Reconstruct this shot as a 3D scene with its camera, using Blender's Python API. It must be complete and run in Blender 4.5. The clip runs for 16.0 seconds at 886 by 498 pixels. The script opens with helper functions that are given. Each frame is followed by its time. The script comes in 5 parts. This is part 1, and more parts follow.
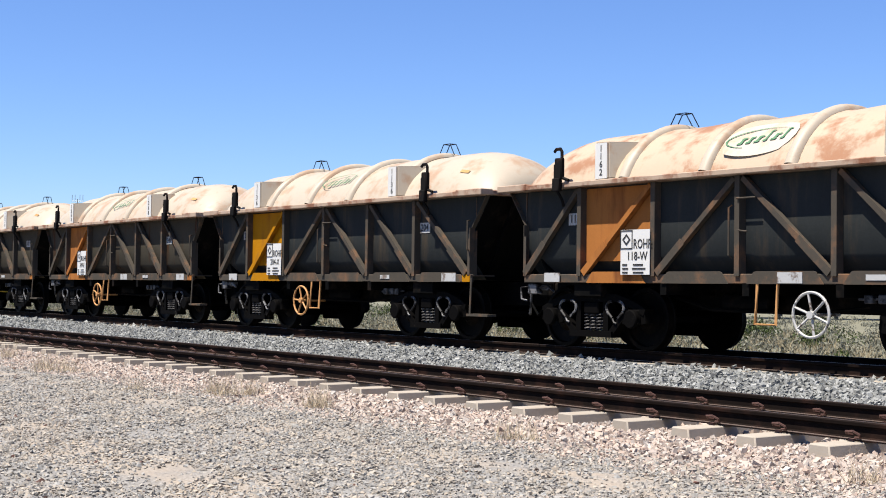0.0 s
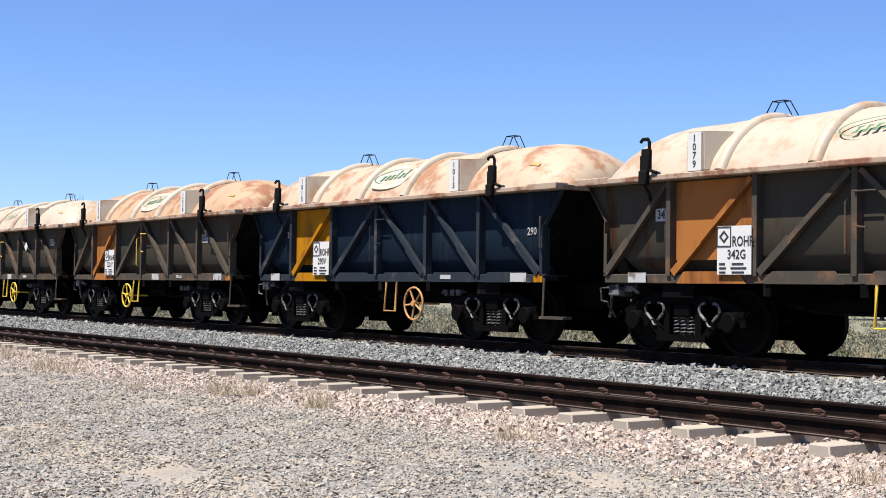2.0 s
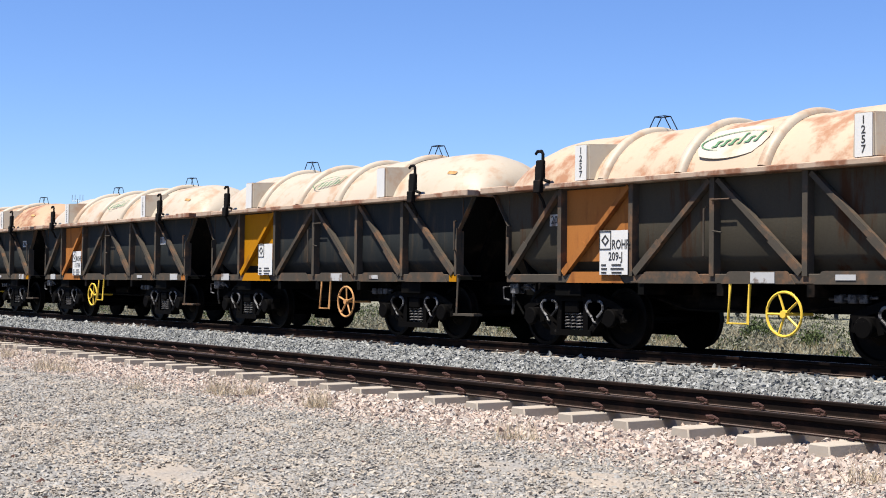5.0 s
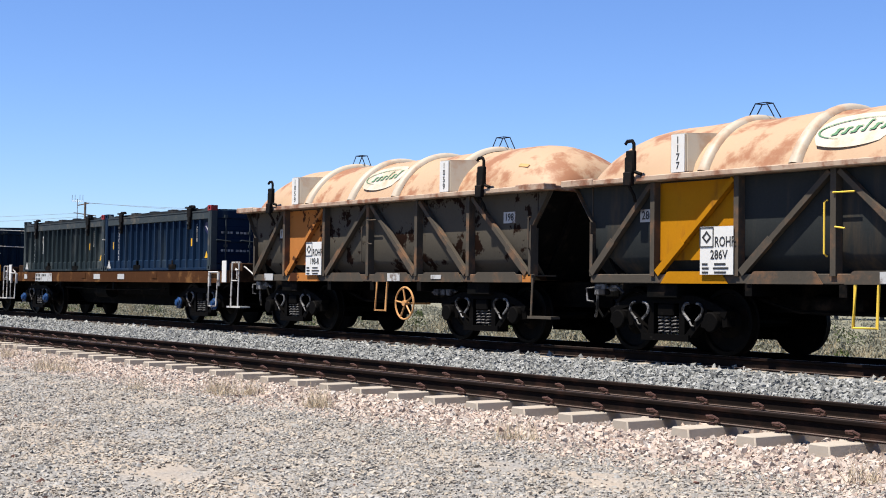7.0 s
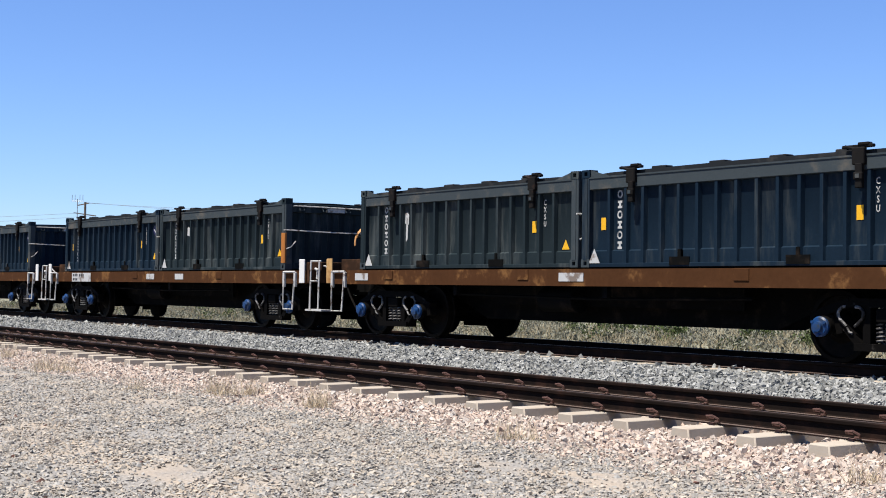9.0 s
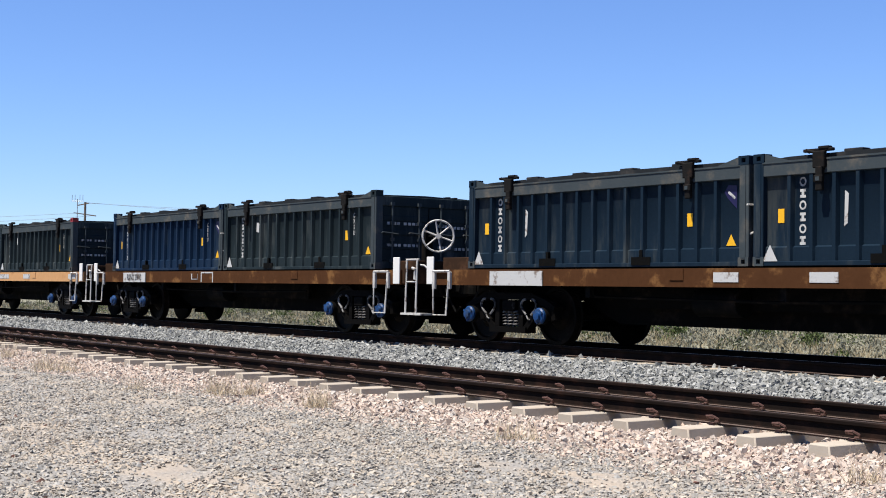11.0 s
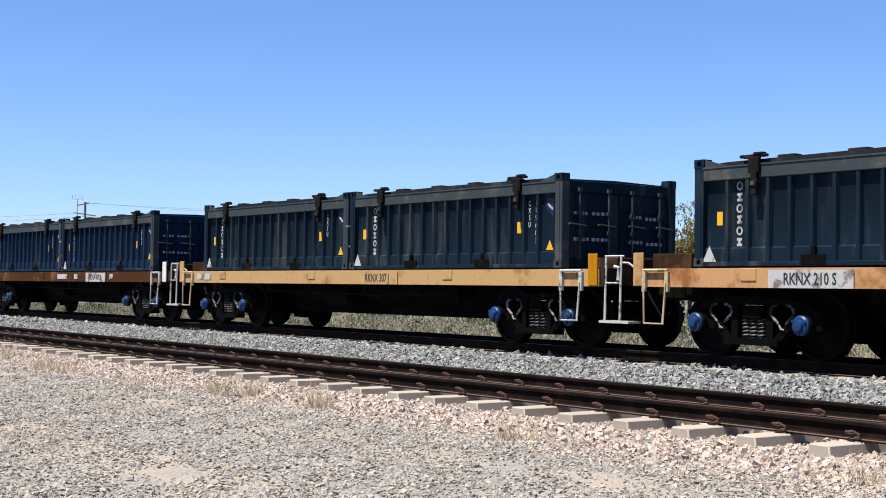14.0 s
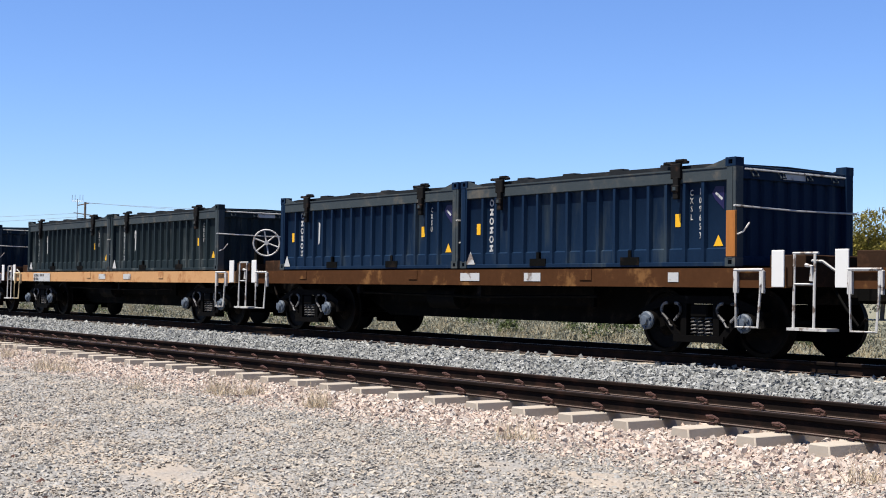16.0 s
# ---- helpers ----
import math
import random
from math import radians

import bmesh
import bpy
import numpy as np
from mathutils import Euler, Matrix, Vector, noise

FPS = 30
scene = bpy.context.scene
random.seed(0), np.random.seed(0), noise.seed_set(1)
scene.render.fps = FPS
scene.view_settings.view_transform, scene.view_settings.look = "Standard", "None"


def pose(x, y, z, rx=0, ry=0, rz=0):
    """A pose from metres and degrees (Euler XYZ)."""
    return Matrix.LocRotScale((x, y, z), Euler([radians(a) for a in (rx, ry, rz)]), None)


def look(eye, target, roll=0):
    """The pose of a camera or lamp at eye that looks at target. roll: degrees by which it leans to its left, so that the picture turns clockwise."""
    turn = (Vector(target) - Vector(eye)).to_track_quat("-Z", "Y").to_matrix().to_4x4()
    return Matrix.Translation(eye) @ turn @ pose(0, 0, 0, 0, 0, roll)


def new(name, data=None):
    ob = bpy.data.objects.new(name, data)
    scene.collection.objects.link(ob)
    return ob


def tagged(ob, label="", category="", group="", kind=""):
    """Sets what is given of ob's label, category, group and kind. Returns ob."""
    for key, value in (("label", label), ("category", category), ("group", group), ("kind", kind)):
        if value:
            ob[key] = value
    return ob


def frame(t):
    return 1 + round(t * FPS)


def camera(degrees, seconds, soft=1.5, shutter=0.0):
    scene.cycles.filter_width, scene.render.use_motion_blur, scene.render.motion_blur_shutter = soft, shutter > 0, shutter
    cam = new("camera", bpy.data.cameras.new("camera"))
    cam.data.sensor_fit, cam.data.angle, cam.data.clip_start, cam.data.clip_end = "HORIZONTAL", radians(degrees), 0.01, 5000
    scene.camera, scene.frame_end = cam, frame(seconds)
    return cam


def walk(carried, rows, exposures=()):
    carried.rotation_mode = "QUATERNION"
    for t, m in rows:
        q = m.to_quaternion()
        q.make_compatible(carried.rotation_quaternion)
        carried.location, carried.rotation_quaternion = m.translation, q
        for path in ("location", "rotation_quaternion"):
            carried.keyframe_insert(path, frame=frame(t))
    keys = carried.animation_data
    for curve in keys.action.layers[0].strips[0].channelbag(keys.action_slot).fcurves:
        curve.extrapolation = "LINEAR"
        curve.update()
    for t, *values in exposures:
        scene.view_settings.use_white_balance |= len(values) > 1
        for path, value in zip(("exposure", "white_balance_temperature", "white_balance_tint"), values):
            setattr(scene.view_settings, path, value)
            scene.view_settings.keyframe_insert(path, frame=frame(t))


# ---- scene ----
# ---------------------------------------------------------------- camera
cam = camera(35.592, 16.0, soft=1.0)
EYE = Vector((12.42, -14.917, 0.865))
YAW, PITCH, LEAN = radians(54.172), radians(1.649), 0.754
AIM = EYE + Vector((-math.sin(YAW) * math.cos(PITCH), math.cos(YAW) * math.cos(PITCH), math.sin(PITCH)))
walk(cam, [(0.0, look(EYE, AIM, LEAN)), (16.0, look(EYE, AIM, LEAN))],
     [(0.0, 1.13), (16.0, 1.13)])

# ---------------------------------------------------------------- light
SUN = Vector((-0.03, -0.39, 0.92)).normalized()
world = bpy.data.worlds.new("sky")
scene.world = world
world.use_nodes = True
wn, wl = world.node_tree.nodes, world.node_tree.links
sky = wn.new("ShaderNodeTexSky")
sky.sky_type, sky.sun_disc = "NISHITA", False
sky.sun_elevation, sky.sun_rotation = math.asin(SUN.z), radians(186)
sky.altitude, sky.air_density, sky.dust_density, sky.ozone_density = 300, 1.0, 0.0, 4.0
tint = wn.new("ShaderNodeMix")
tint.data_type, tint.blend_type = "RGBA", "MULTIPLY"
tint.inputs["Factor"].default_value = 1.0
tint.inputs["B"].default_value = (0.90, 1.08, 1.50, 1)
wl.new(sky.outputs[0], tint.inputs["A"])
wl.new(tint.outputs["Result"], wn["Background"].inputs[0])
wn["Background"].inputs[1].default_value = 0.05
sun = new("sun", bpy.data.lights.new("sun", "SUN"))
sun.data.energy, sun.data.angle, sun.data.color = 5.0, radians(0.5), (1.0, 0.94, 0.85)
sun.matrix_world = look(SUN * 50, (0, 0, 0))

# ---------------------------------------------------------------- materials


def surface(name, base, rough=0.6, metal=0.0, dirt=None, dirt_at=0.55, dirt_soft=0.12, big=1.2, fine=30.0,
            vary=0.25, bump=0.15, streak=False, island=0.0, shade=0.0, spec=0.25, hue=None):
    """A weathered surface: a base colour, broad and fine variation, patches of dirt or rust, fine relief."""
    m = bpy.data.materials.new(name)
    m.use_nodes = True
    n, l = m.node_tree.nodes, m.node_tree.links
    out = n["Principled BSDF"]
    out.inputs["Roughness"].default_value, out.inputs["Metallic"].default_value = rough, metal
    out.inputs["Specular IOR Level"].default_value = spec
    co, info = n.new("ShaderNodeTexCoord"), n.new("ShaderNodeObjectInfo")
    far = n.new("ShaderNodeVectorMath")
    far.operation = "MULTIPLY_ADD"
    l.new(info.outputs["Random"], far.inputs[0])
    far.inputs[1].default_value = (37.0, 11.0, 23.0)
    l.new(co.outputs["Object"], far.inputs[2])
    grain = n.new("ShaderNodeTexNoise")
    grain.inputs["Scale"].default_value, grain.inputs["Detail"].default_value = fine, 5
    l.new(far.outputs[0], grain.inputs["Vector"])
    broad = n.new("ShaderNodeTexNoise")
    broad.inputs["Scale"].default_value, broad.inputs["Detail"].default_value = big, 6
    broad.inputs["Roughness"].default_value = 0.65
    if streak:
        mp = n.new("ShaderNodeMapping")
        mp.inputs["Scale"].default_value = (2.2, 2.2, 0.35)
        l.new(far.outputs[0], mp.inputs["Vector"])
        l.new(mp.outputs[0], broad.inputs["Vector"])
    else:
        l.new(far.outputs[0], broad.inputs["Vector"])

    def mix(a, b, f):
        x = n.new("ShaderNodeMix")
        x.data_type = "RGBA"
        for v, k in ((a, "A"), (b, "B"), (f, "Factor")):
            if isinstance(v, (tuple, float, int)):
                x.inputs[k].default_value = (*v, 1) if isinstance(v, tuple) else v
            else:
                l.new(v, x.inputs[k])
        return x.outputs["Result"]

    dark = tuple(c * (1 - vary) for c in base)
    light = tuple(min(1.0, c * (1 + vary * 0.8)) for c in base)
    col = mix(mix(dark, light, broad.outputs["Fac"]), mix(light, dark, grain.outputs["Fac"]), 0.4)
    if island or shade:
        g = n.new("ShaderNodeNewGeometry")
        rnd = g.outputs["Random Per Island"] if island else info.outputs["Random"]
        if hue:
            turn = n.new("ShaderNodeMath")
            turn.operation = "FRACT"
            l.new(_scaled(n, l, rnd, 17.3), turn.inputs[0])
            col = mix(col, hue, turn.outputs[0])
        few = n.new("ShaderNodeMath")
        few.operation = "POWER"
        few.inputs[1].default_value = 2.0
        l.new(rnd, few.inputs[0])
        col = mix(col, tuple(c * 0.3 for c in base), _scaled(n, l, few.outputs[0], island or shade))
    if dirt:
        r = n.new("ShaderNodeMapRange")
        r.interpolation_type = "SMOOTHSTEP"
        r.inputs["From Min"].default_value, r.inputs["From Max"].default_value = dirt_at - dirt_soft, dirt_at + dirt_soft
        l.new(broad.outputs["Fac"], r.inputs["Value"])
        col = mix(col, dirt, r.outputs["Result"])
    l.new(col, out.inputs["Base Color"])
    if bump:
        b = n.new("ShaderNodeBump")
        b.inputs["Strength"].default_value, b.inputs["Distance"].default_value = bump, 0.01
        l.new(grain.outputs["Fac"], b.inputs["Height"])
        l.new(b.outputs[0], out.inputs["Normal"])
    return m


def _scaled(n, l, socket, k):
    x = n.new("ShaderNodeMath")
    x.operation = "MULTIPLY"
    x.inputs[1].default_value = k
    l.new(socket, x.inputs[0])
    return x.outputs[0]


RUST = (0.20, 0.085, 0.035)
GREY = surface("weathered_grey_paint", (0.026, 0.029, 0.029), 0.7, dirt=(0.062, 0.048, 0.033), dirt_at=0.62, streak=True, vary=0.35, spec=0.02)
BROWN_GREY = surface("dusty_brown_grey_paint", (0.050, 0.044, 0.033), 0.75, dirt=(0.045, 0.021, 0.011), dirt_at=0.60, dirt_soft=0.07, streak=True, vary=0.35, spec=0.02)
RIB = surface("dusty_rib_paint", (0.060, 0.052, 0.042), 0.8, dirt=(0.14, 0.078, 0.045), dirt_at=0.60, big=2.5, spec=0.02)
BLUE_BODY = surface("faded_blue_paint", (0.009, 0.0165, 0.027), 0.6, dirt=(0.021, 0.028, 0.035), dirt_at=0.64, streak=True, spec=0.02)
BLUE_RIB = surface("faded_blue_rib_paint", (0.022, 0.028, 0.035), 0.65, dirt=(0.085, 0.08, 0.075), dirt_at=0.64, big=2.5, spec=0.02)
ORANGE = surface("faded_orange_paint", (0.30, 0.118, 0.033), 0.7, dirt=(0.15, 0.055, 0.02), dirt_at=0.59, streak=True, vary=0.22, spec=0.02)
YELLOW = surface("yellow_panel_paint", (0.34, 0.145, 0.006), 0.6, dirt=(0.17, 0.068, 0.012), dirt_at=0.60, streak=True, vary=0.22, spec=0.02)
CREAM = surface("cream_fibreglass", (0.345, 0.298, 0.232), 0.5, dirt=(0.295, 0.20, 0.13), dirt_at=0.57, dirt_soft=0.10, big=1.8, vary=0.12, bump=0.08)
CREAM_MID = surface("dust_stained_fibreglass", (0.355, 0.28, 0.20), 0.55, dirt=(0.245, 0.125, 0.068), dirt_at=0.55, dirt_soft=0.09, big=1.7, vary=0.12, bump=0.08)
CREAM_RED = surface("red_dust_stained_fibreglass", (0.33, 0.225, 0.14), 0.6, dirt=(0.21, 0.095, 0.048), dirt_at=0.55, dirt_soft=0.08, big=1.5, vary=0.14, bump=0.1)
SPOTTED = surface("rust_spotted_grey_paint", (0.068, 0.060, 0.047), 0.8, dirt=(0.012, 0.006, 0.004), dirt_at=0.565, dirt_soft=0.025, big=2.2, spec=0.02)
SPOT_ORANGE = surface("rust_spotted_orange_paint", (0.33, 0.13, 0.036), 0.75, dirt=(0.05, 0.02, 0.01), dirt_at=0.565, dirt_soft=0.025, big=2.2, vary=0.18, spec=0.02)
WHITE = surface("white_plate_paint", (0.52, 0.515, 0.49), 0.5, dirt=(0.5, 0.46, 0.40), dirt_at=0.68, big=3, vary=0.06, bump=0.05)
WHITE_OLD = surface("chipped_white_paint", (0.36, 0.36, 0.35), 0.6, dirt=(0.14, 0.11, 0.09), dirt_at=0.57, dirt_soft=0.05, big=4, vary=0.1)
INK = surface("black_lettering", (0.025, 0.025, 0.025), 0.6, vary=0.1, bump=0)
LETTER = surface("white_lettering", (0.36, 0.36, 0.35), 0.6, dirt=(0.06, 0.065, 0.075), dirt_at=0.57, big=9, vary=0.1, bump=0)
GREEN = surface("green_logo_paint", (0.065, 0.15, 0.075), 0.6, vary=0.1, bump=0)
# BLACK and BOGIE: near-black bases carry the shade under and between the wagons.
BLACK = surface("grimy_shade_black_steel", (0.004, 0.004, 0.0038), 0.75, dirt=(0.018, 0.013, 0.01), dirt_at=0.62, big=3, spec=0.02)
BOGIE = surface("dusty_shade_dark_cast_steel", (0.0035, 0.0032, 0.003), 0.7, dirt=(0.03, 0.027, 0.024), dirt_at=0.68, big=5, spec=0.02, dirt_soft=0.05)
# Pale base: worn, dusty steel with the highlight on frame edges painted in.
RIM = surface("worn_dusty_highlight_steel", (0.13, 0.127, 0.127), 0.55, dirt=(0.008, 0.007, 0.007), dirt_at=0.49, dirt_soft=0.05, big=5)
COIL = surface("dusty_spring_steel", (0.075, 0.07, 0.067), 0.6, dirt=(0.008, 0.007, 0.007), dirt_at=0.52, dirt_soft=0.05, big=7)
LID_EDGE = surface("rust_stained_lid_edge", (0.34, 0.255, 0.185), 0.6, dirt=(0.17, 0.075, 0.04), dirt_at=0.53, dirt_soft=0.10, big=2.6, vary=0.15)
CLEAN = surface("clean_white_fibreglass", (0.39, 0.35, 0.285), 0.5, dirt=(0.34, 0.26, 0.18), dirt_at=0.56, big=2.5, vary=0.05, bump=0.05)
# The wheels' base is darkened too, for the shade below the wagons.
WHEEL = surface("shade_dark_wheel_steel", (0.004, 0.0036, 0.0032), 0.55, 0.3, dirt=(0.012, 0.008, 0.006), dirt_at=0.6, big=4, spec=0.02)
HOOK = surface("black_latch_steel", (0.010, 0.0095, 0.009), 0.6, dirt=(0.035, 0.02, 0.014), dirt_at=0.66, big=6, spec=0.02)
PIPE_YELLOW = surface("yellow_handwheel_paint", (0.62, 0.42, 0.05), 0.5, vary=0.12)
PIPE_ORANGE = surface("orange_handwheel_paint", (0.42, 0.215, 0.08), 0.6, vary=0.12)
PIPE_WHITE = surface("white_handrail_paint", (0.38, 0.37, 0.35), 0.5, dirt=(0.12, 0.09, 0.07), dirt_at=0.58, dirt_soft=0.04, big=8, vary=0.1)
PIPE_PALE = surface("pale_yellow_handrail_paint", (0.42, 0.33, 0.19), 0.6, dirt=(0.13, 0.08, 0.045), dirt_at=0.6, big=8)
NAVY = surface("navy_container_paint", (0.0075, 0.0155, 0.026), 0.45, dirt=(0.034, 0.041, 0.044), dirt_at=0.60, dirt_soft=0.10, streak=True, vary=0.45, bump=0.08, spec=0.02)
NAVY_DEEP = surface("deep_blue_container_paint", (0.0066, 0.0165, 0.037), 0.42, dirt=(0.024, 0.035, 0.046), dirt_at=0.62, dirt_soft=0.10, streak=True, vary=0.45, bump=0.08, spec=0.02)
SLATE = surface("weathered_slate_container_paint", (0.014, 0.021, 0.0245), 0.55, dirt=(0.052, 0.060, 0.060), dirt_at=0.60, dirt_soft=0.10, streak=True, vary=0.45, bump=0.08, spec=0.02)
TOPRAIL = surface("dusty_top_rail_paint", (0.036, 0.045, 0.050), 0.6, dirt=(0.085, 0.078, 0.066), dirt_at=0.62, big=2.5, spec=0.02)
LID_DARK = surface("dark_lid_steel", (0.016, 0.018, 0.02), 0.65, dirt=(0.05, 0.046, 0.042), dirt_at=0.6, big=2, spec=0.02)
RED = surface("red_corner_paint", (0.20, 0.016, 0.016), 0.5, vary=0.15)
STICKER = surface("yellow_sticker", (0.58, 0.31, 0.01), 0.45, vary=0.1, bump=0)
DEEPBLUE = surface("dark_blue_badge", (0.008, 0.007, 0.042), 0.5, vary=0.1, bump=0)
BLUE_CAP = surface("blue_bearing_cap_paint", (0.004, 0.032, 0.11), 0.45, dirt=(0.02, 0.025, 0.03), dirt_at=0.57, big=7, vary=0.2)
GREY_CAP = surface("dusty_grey_bearing_cap_paint", (0.07, 0.085, 0.105), 0.55, dirt=(0.02, 0.02, 0.02), dirt_at=0.6, big=7)
DECK_RUST = surface("rusty_brown_deck_beam", (0.055, 0.024, 0.0105), 0.75, dirt=(0.135, 0.066, 0.025), dirt_at=0.59, dirt_soft=0.06, big=1.9, fine=14, vary=0.5, spec=0.02)
DECK_OCHRE = surface("ochre_deck_beam", (0.40, 0.225, 0.105), 0.7, dirt=(0.21, 0.085, 0.032), dirt_at=0.60, dirt_soft=0.10, big=1.8, fine=18, vary=0.25, spec=0.02)
DECK_PALE = surface("pale_yellow_deck_beam", (0.38, 0.24, 0.105), 0.7, dirt=(0.21, 0.105, 0.04), dirt_at=0.6, dirt_soft=0.10, big=2.0, fine=18, vary=0.25, spec=0.02)
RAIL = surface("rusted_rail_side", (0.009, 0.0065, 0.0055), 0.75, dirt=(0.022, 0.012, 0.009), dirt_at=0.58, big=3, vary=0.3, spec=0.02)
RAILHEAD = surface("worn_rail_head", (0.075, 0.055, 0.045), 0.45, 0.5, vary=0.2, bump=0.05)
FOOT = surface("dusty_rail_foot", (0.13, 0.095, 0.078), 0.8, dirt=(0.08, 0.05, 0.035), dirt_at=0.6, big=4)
PLATFORM = surface("dark_rusted_platform", (0.028, 0.016, 0.010), 0.85, dirt=(0.07, 0.035, 0.02), dirt_at=0.6, big=3, spec=0.02)
CLIP = surface("rusted_clip", (0.075, 0.038, 0.03), 0.7, vary=0.25)
CONCRETE = surface("pale_concrete", (0.31, 0.27, 0.22), 0.85, dirt=(0.27, 0.22, 0.17), dirt_at=0.6, big=3, fine=60, vary=0.12, shade=0.25)
STONE_GREY = surface("grey_ballast_stone", (0.31, 0.31, 0.295), 0.85, fine=60, island=1.0, vary=0.15, hue=(0.15, 0.155, 0.145))
STONE_PINK = surface("pink_ballast_stone", (0.43, 0.325, 0.26), 0.85, fine=60, island=0.75, vary=0.15, hue=(0.36, 0.335, 0.30))
STONE_MIX = surface("mixed_gravel_stone", (0.27, 0.265, 0.25), 0.85, fine=60, island=0.8, vary=0.22, hue=(0.34, 0.285, 0.22))
STONE_DARK = surface("dark_scattered_stone", (0.085, 0.07, 0.06), 0.85, fine=60, island=0.8, vary=0.2, hue=(0.12, 0.055, 0.04))
STRAW = surface("dry_straw_grass", (0.29, 0.24, 0.15), 0.8, fine=10, island=0.5, vary=0.2, bump=0)
TUFT = surface("bleached_straw", (0.44, 0.36, 0.245), 0.8, fine=10, island=0.4, vary=0.2, bump=0)
CHALK = surface("pale_spray_paint", (0.13, 0.155, 0.17), 0.7, dirt=(0.03, 0.04, 0.05), dirt_at=0.56, dirt_soft=0.08, big=5, streak=True, spec=0.02)
SCRUB = surface("grey_green_saltbush", (0.165, 0.165, 0.125), 0.8, fine=10, island=0.6, vary=0.25, bump=0)
SCRUB_GREEN = surface("green_scrub_leaves", (0.05, 0.07, 0.018), 0.7, fine=10, island=0.6, vary=0.25, bump=0)
WATTLE = surface("yellow_green_tree_leaves", (0.13, 0.11, 0.014), 0.7, fine=10, island=0.65, vary=0.3, bump=0)
BARK = surface("grey_brown_bark", (0.14, 0.10, 0.07), 0.9, fine=20)
POLE = surface("grey_pole_timber", (0.12, 0.10, 0.085), 0.8, fine=12)
MAST = surface("galvanised_mast", (0.30, 0.30, 0.31), 0.5, 0.6, bump=0)


def ground_material():
    """Sand with gravel, turning to ballast fines beside the tracks."""
    m = bpy.data.materials.new("sandy_gravel_ground")
    m.use_nodes = True
    n, l = m.node_tree.nodes, m.node_tree.links
    out = n["Principled BSDF"]
    out.inputs["Roughness"].default_value = 0.95
    co = n.new("ShaderNodeTexCoord")
    sep = n.new("ShaderNodeSeparateXYZ")
    l.new(co.outputs["Object"], sep.inputs[0])

    def tex(scale, detail=5):
        t = n.new("ShaderNodeTexNoise")
        t.inputs["Scale"].default_value, t.inputs["Detail"].default_value = scale, detail
        l.new(co.outputs["Object"], t.inputs["Vector"])
        return t.outputs["Fac"]

    def ramp(v, lo, hi):
        r = n.new("ShaderNodeMapRange")
        r.inputs["From Min"].default_value, r.inputs["From Max"].default_value = lo, hi
        l.new(v, r.inputs["Value"])
        return r.outputs[0]

    def mix(a, b, f):
        x = n.new("ShaderNodeMix")
        x.data_type = "RGBA"
        for v, k in ((a, "A"), (b, "B")):
            if isinstance(v, tuple):
                x.inputs[k].default_value = (*v, 1)
            else:
                l.new(v, x.inputs[k])
        l.new(f, x.inputs["Factor"])
        return x.outputs["Result"]

    def add(a, b, k):
        x = n.new("ShaderNodeMath")
        x.operation = "MULTIPLY_ADD"
        l.new(b, x.inputs[0])
        x.inputs[1].default_value = k
        l.new(a, x.inputs[2])
        return x.outputs[0]

    def wave_along():
        turn = n.new("ShaderNodeMath")
        turn.operation = "MULTIPLY_ADD"
        l.new(sep.outputs["X"], turn.inputs[0])
        turn.inputs[1].default_value, turn.inputs[2].default_value = 0.45, 1.0
        wave = n.new("ShaderNodeMath")
        wave.operation = "SINE"
        l.new(turn.outputs[0], wave.inputs[0])
        return wave.outputs[0]

    vor = n.new("ShaderNodeTexVoronoi")
    vor.inputs["Scale"].default_value = 26
    l.new(co.outputs["Object"], vor.inputs["Vector"])
    fine = n.new("ShaderNodeTexVoronoi")
    fine.inputs["Scale"].default_value = 75
    l.new(co.outputs["Object"], fine.inputs["Vector"])
    sand = mix(mix((0.285, 0.235, 0.18), (0.24, 0.195, 0.15), tex(2.2)), mix((0.12, 0.11, 0.095), (0.32, 0.285, 0.245), fine.outputs["Color"]), ramp(tex(5.0), 0.38, 0.72))
    grit = mix((0.10, 0.097, 0.09), (0.25, 0.235, 0.215), fine.outputs["Color"])
    wheel_tracks = None
    for at, wide in ((-8.05, 0.5), (-10.3, 0.6)):
        off = n.new("ShaderNodeMath")
        off.operation = "SUBTRACT"
        l.new(add(sep.outputs["Y"], wave_along(), 0.25), off.inputs[0])
        off.inputs[1].default_value = at
        size = n.new("ShaderNodeMath")
        size.operation = "ABSOLUTE"
        l.new(off.outputs[0], size.inputs[0])
        band = ramp(add(size.outputs[0], tex(3.0), 0.7), wide + 0.45, wide + 0.05)
        wheel_tracks = band if wheel_tracks is None else add(wheel_tracks, band, 1.0)
    base = mix(sand, grit, ramp(add(tex(0.9), wheel_tracks, -0.16), 0.30, 0.50))
    edge = add(sep.outputs["Y"], tex(1.5), 1.2)
    pink = mix((0.20, 0.155, 0.125), (0.29, 0.23, 0.19), vor.outputs["Color"])
    base = mix(base, pink, ramp(edge, -6.9, -6.4))
    grey = mix((0.08, 0.08, 0.075), (0.17, 0.17, 0.16), vor.outputs["Color"])
    base = mix(base, grey, ramp(edge, -2.9, -2.7))
    back = mix((0.17, 0.155, 0.105), (0.105, 0.105, 0.065), tex(0.5))
    base = mix(base, back, ramp(edge, 3.4, 4.0))
    l.new(base, out.inputs["Base Color"])
    b = n.new("ShaderNodeBump")
    b.inputs["Strength"].default_value, b.inputs["Distance"].default_value = 0.6, 0.02
    l.new(vor.outputs["Distance"], b.inputs["Height"])
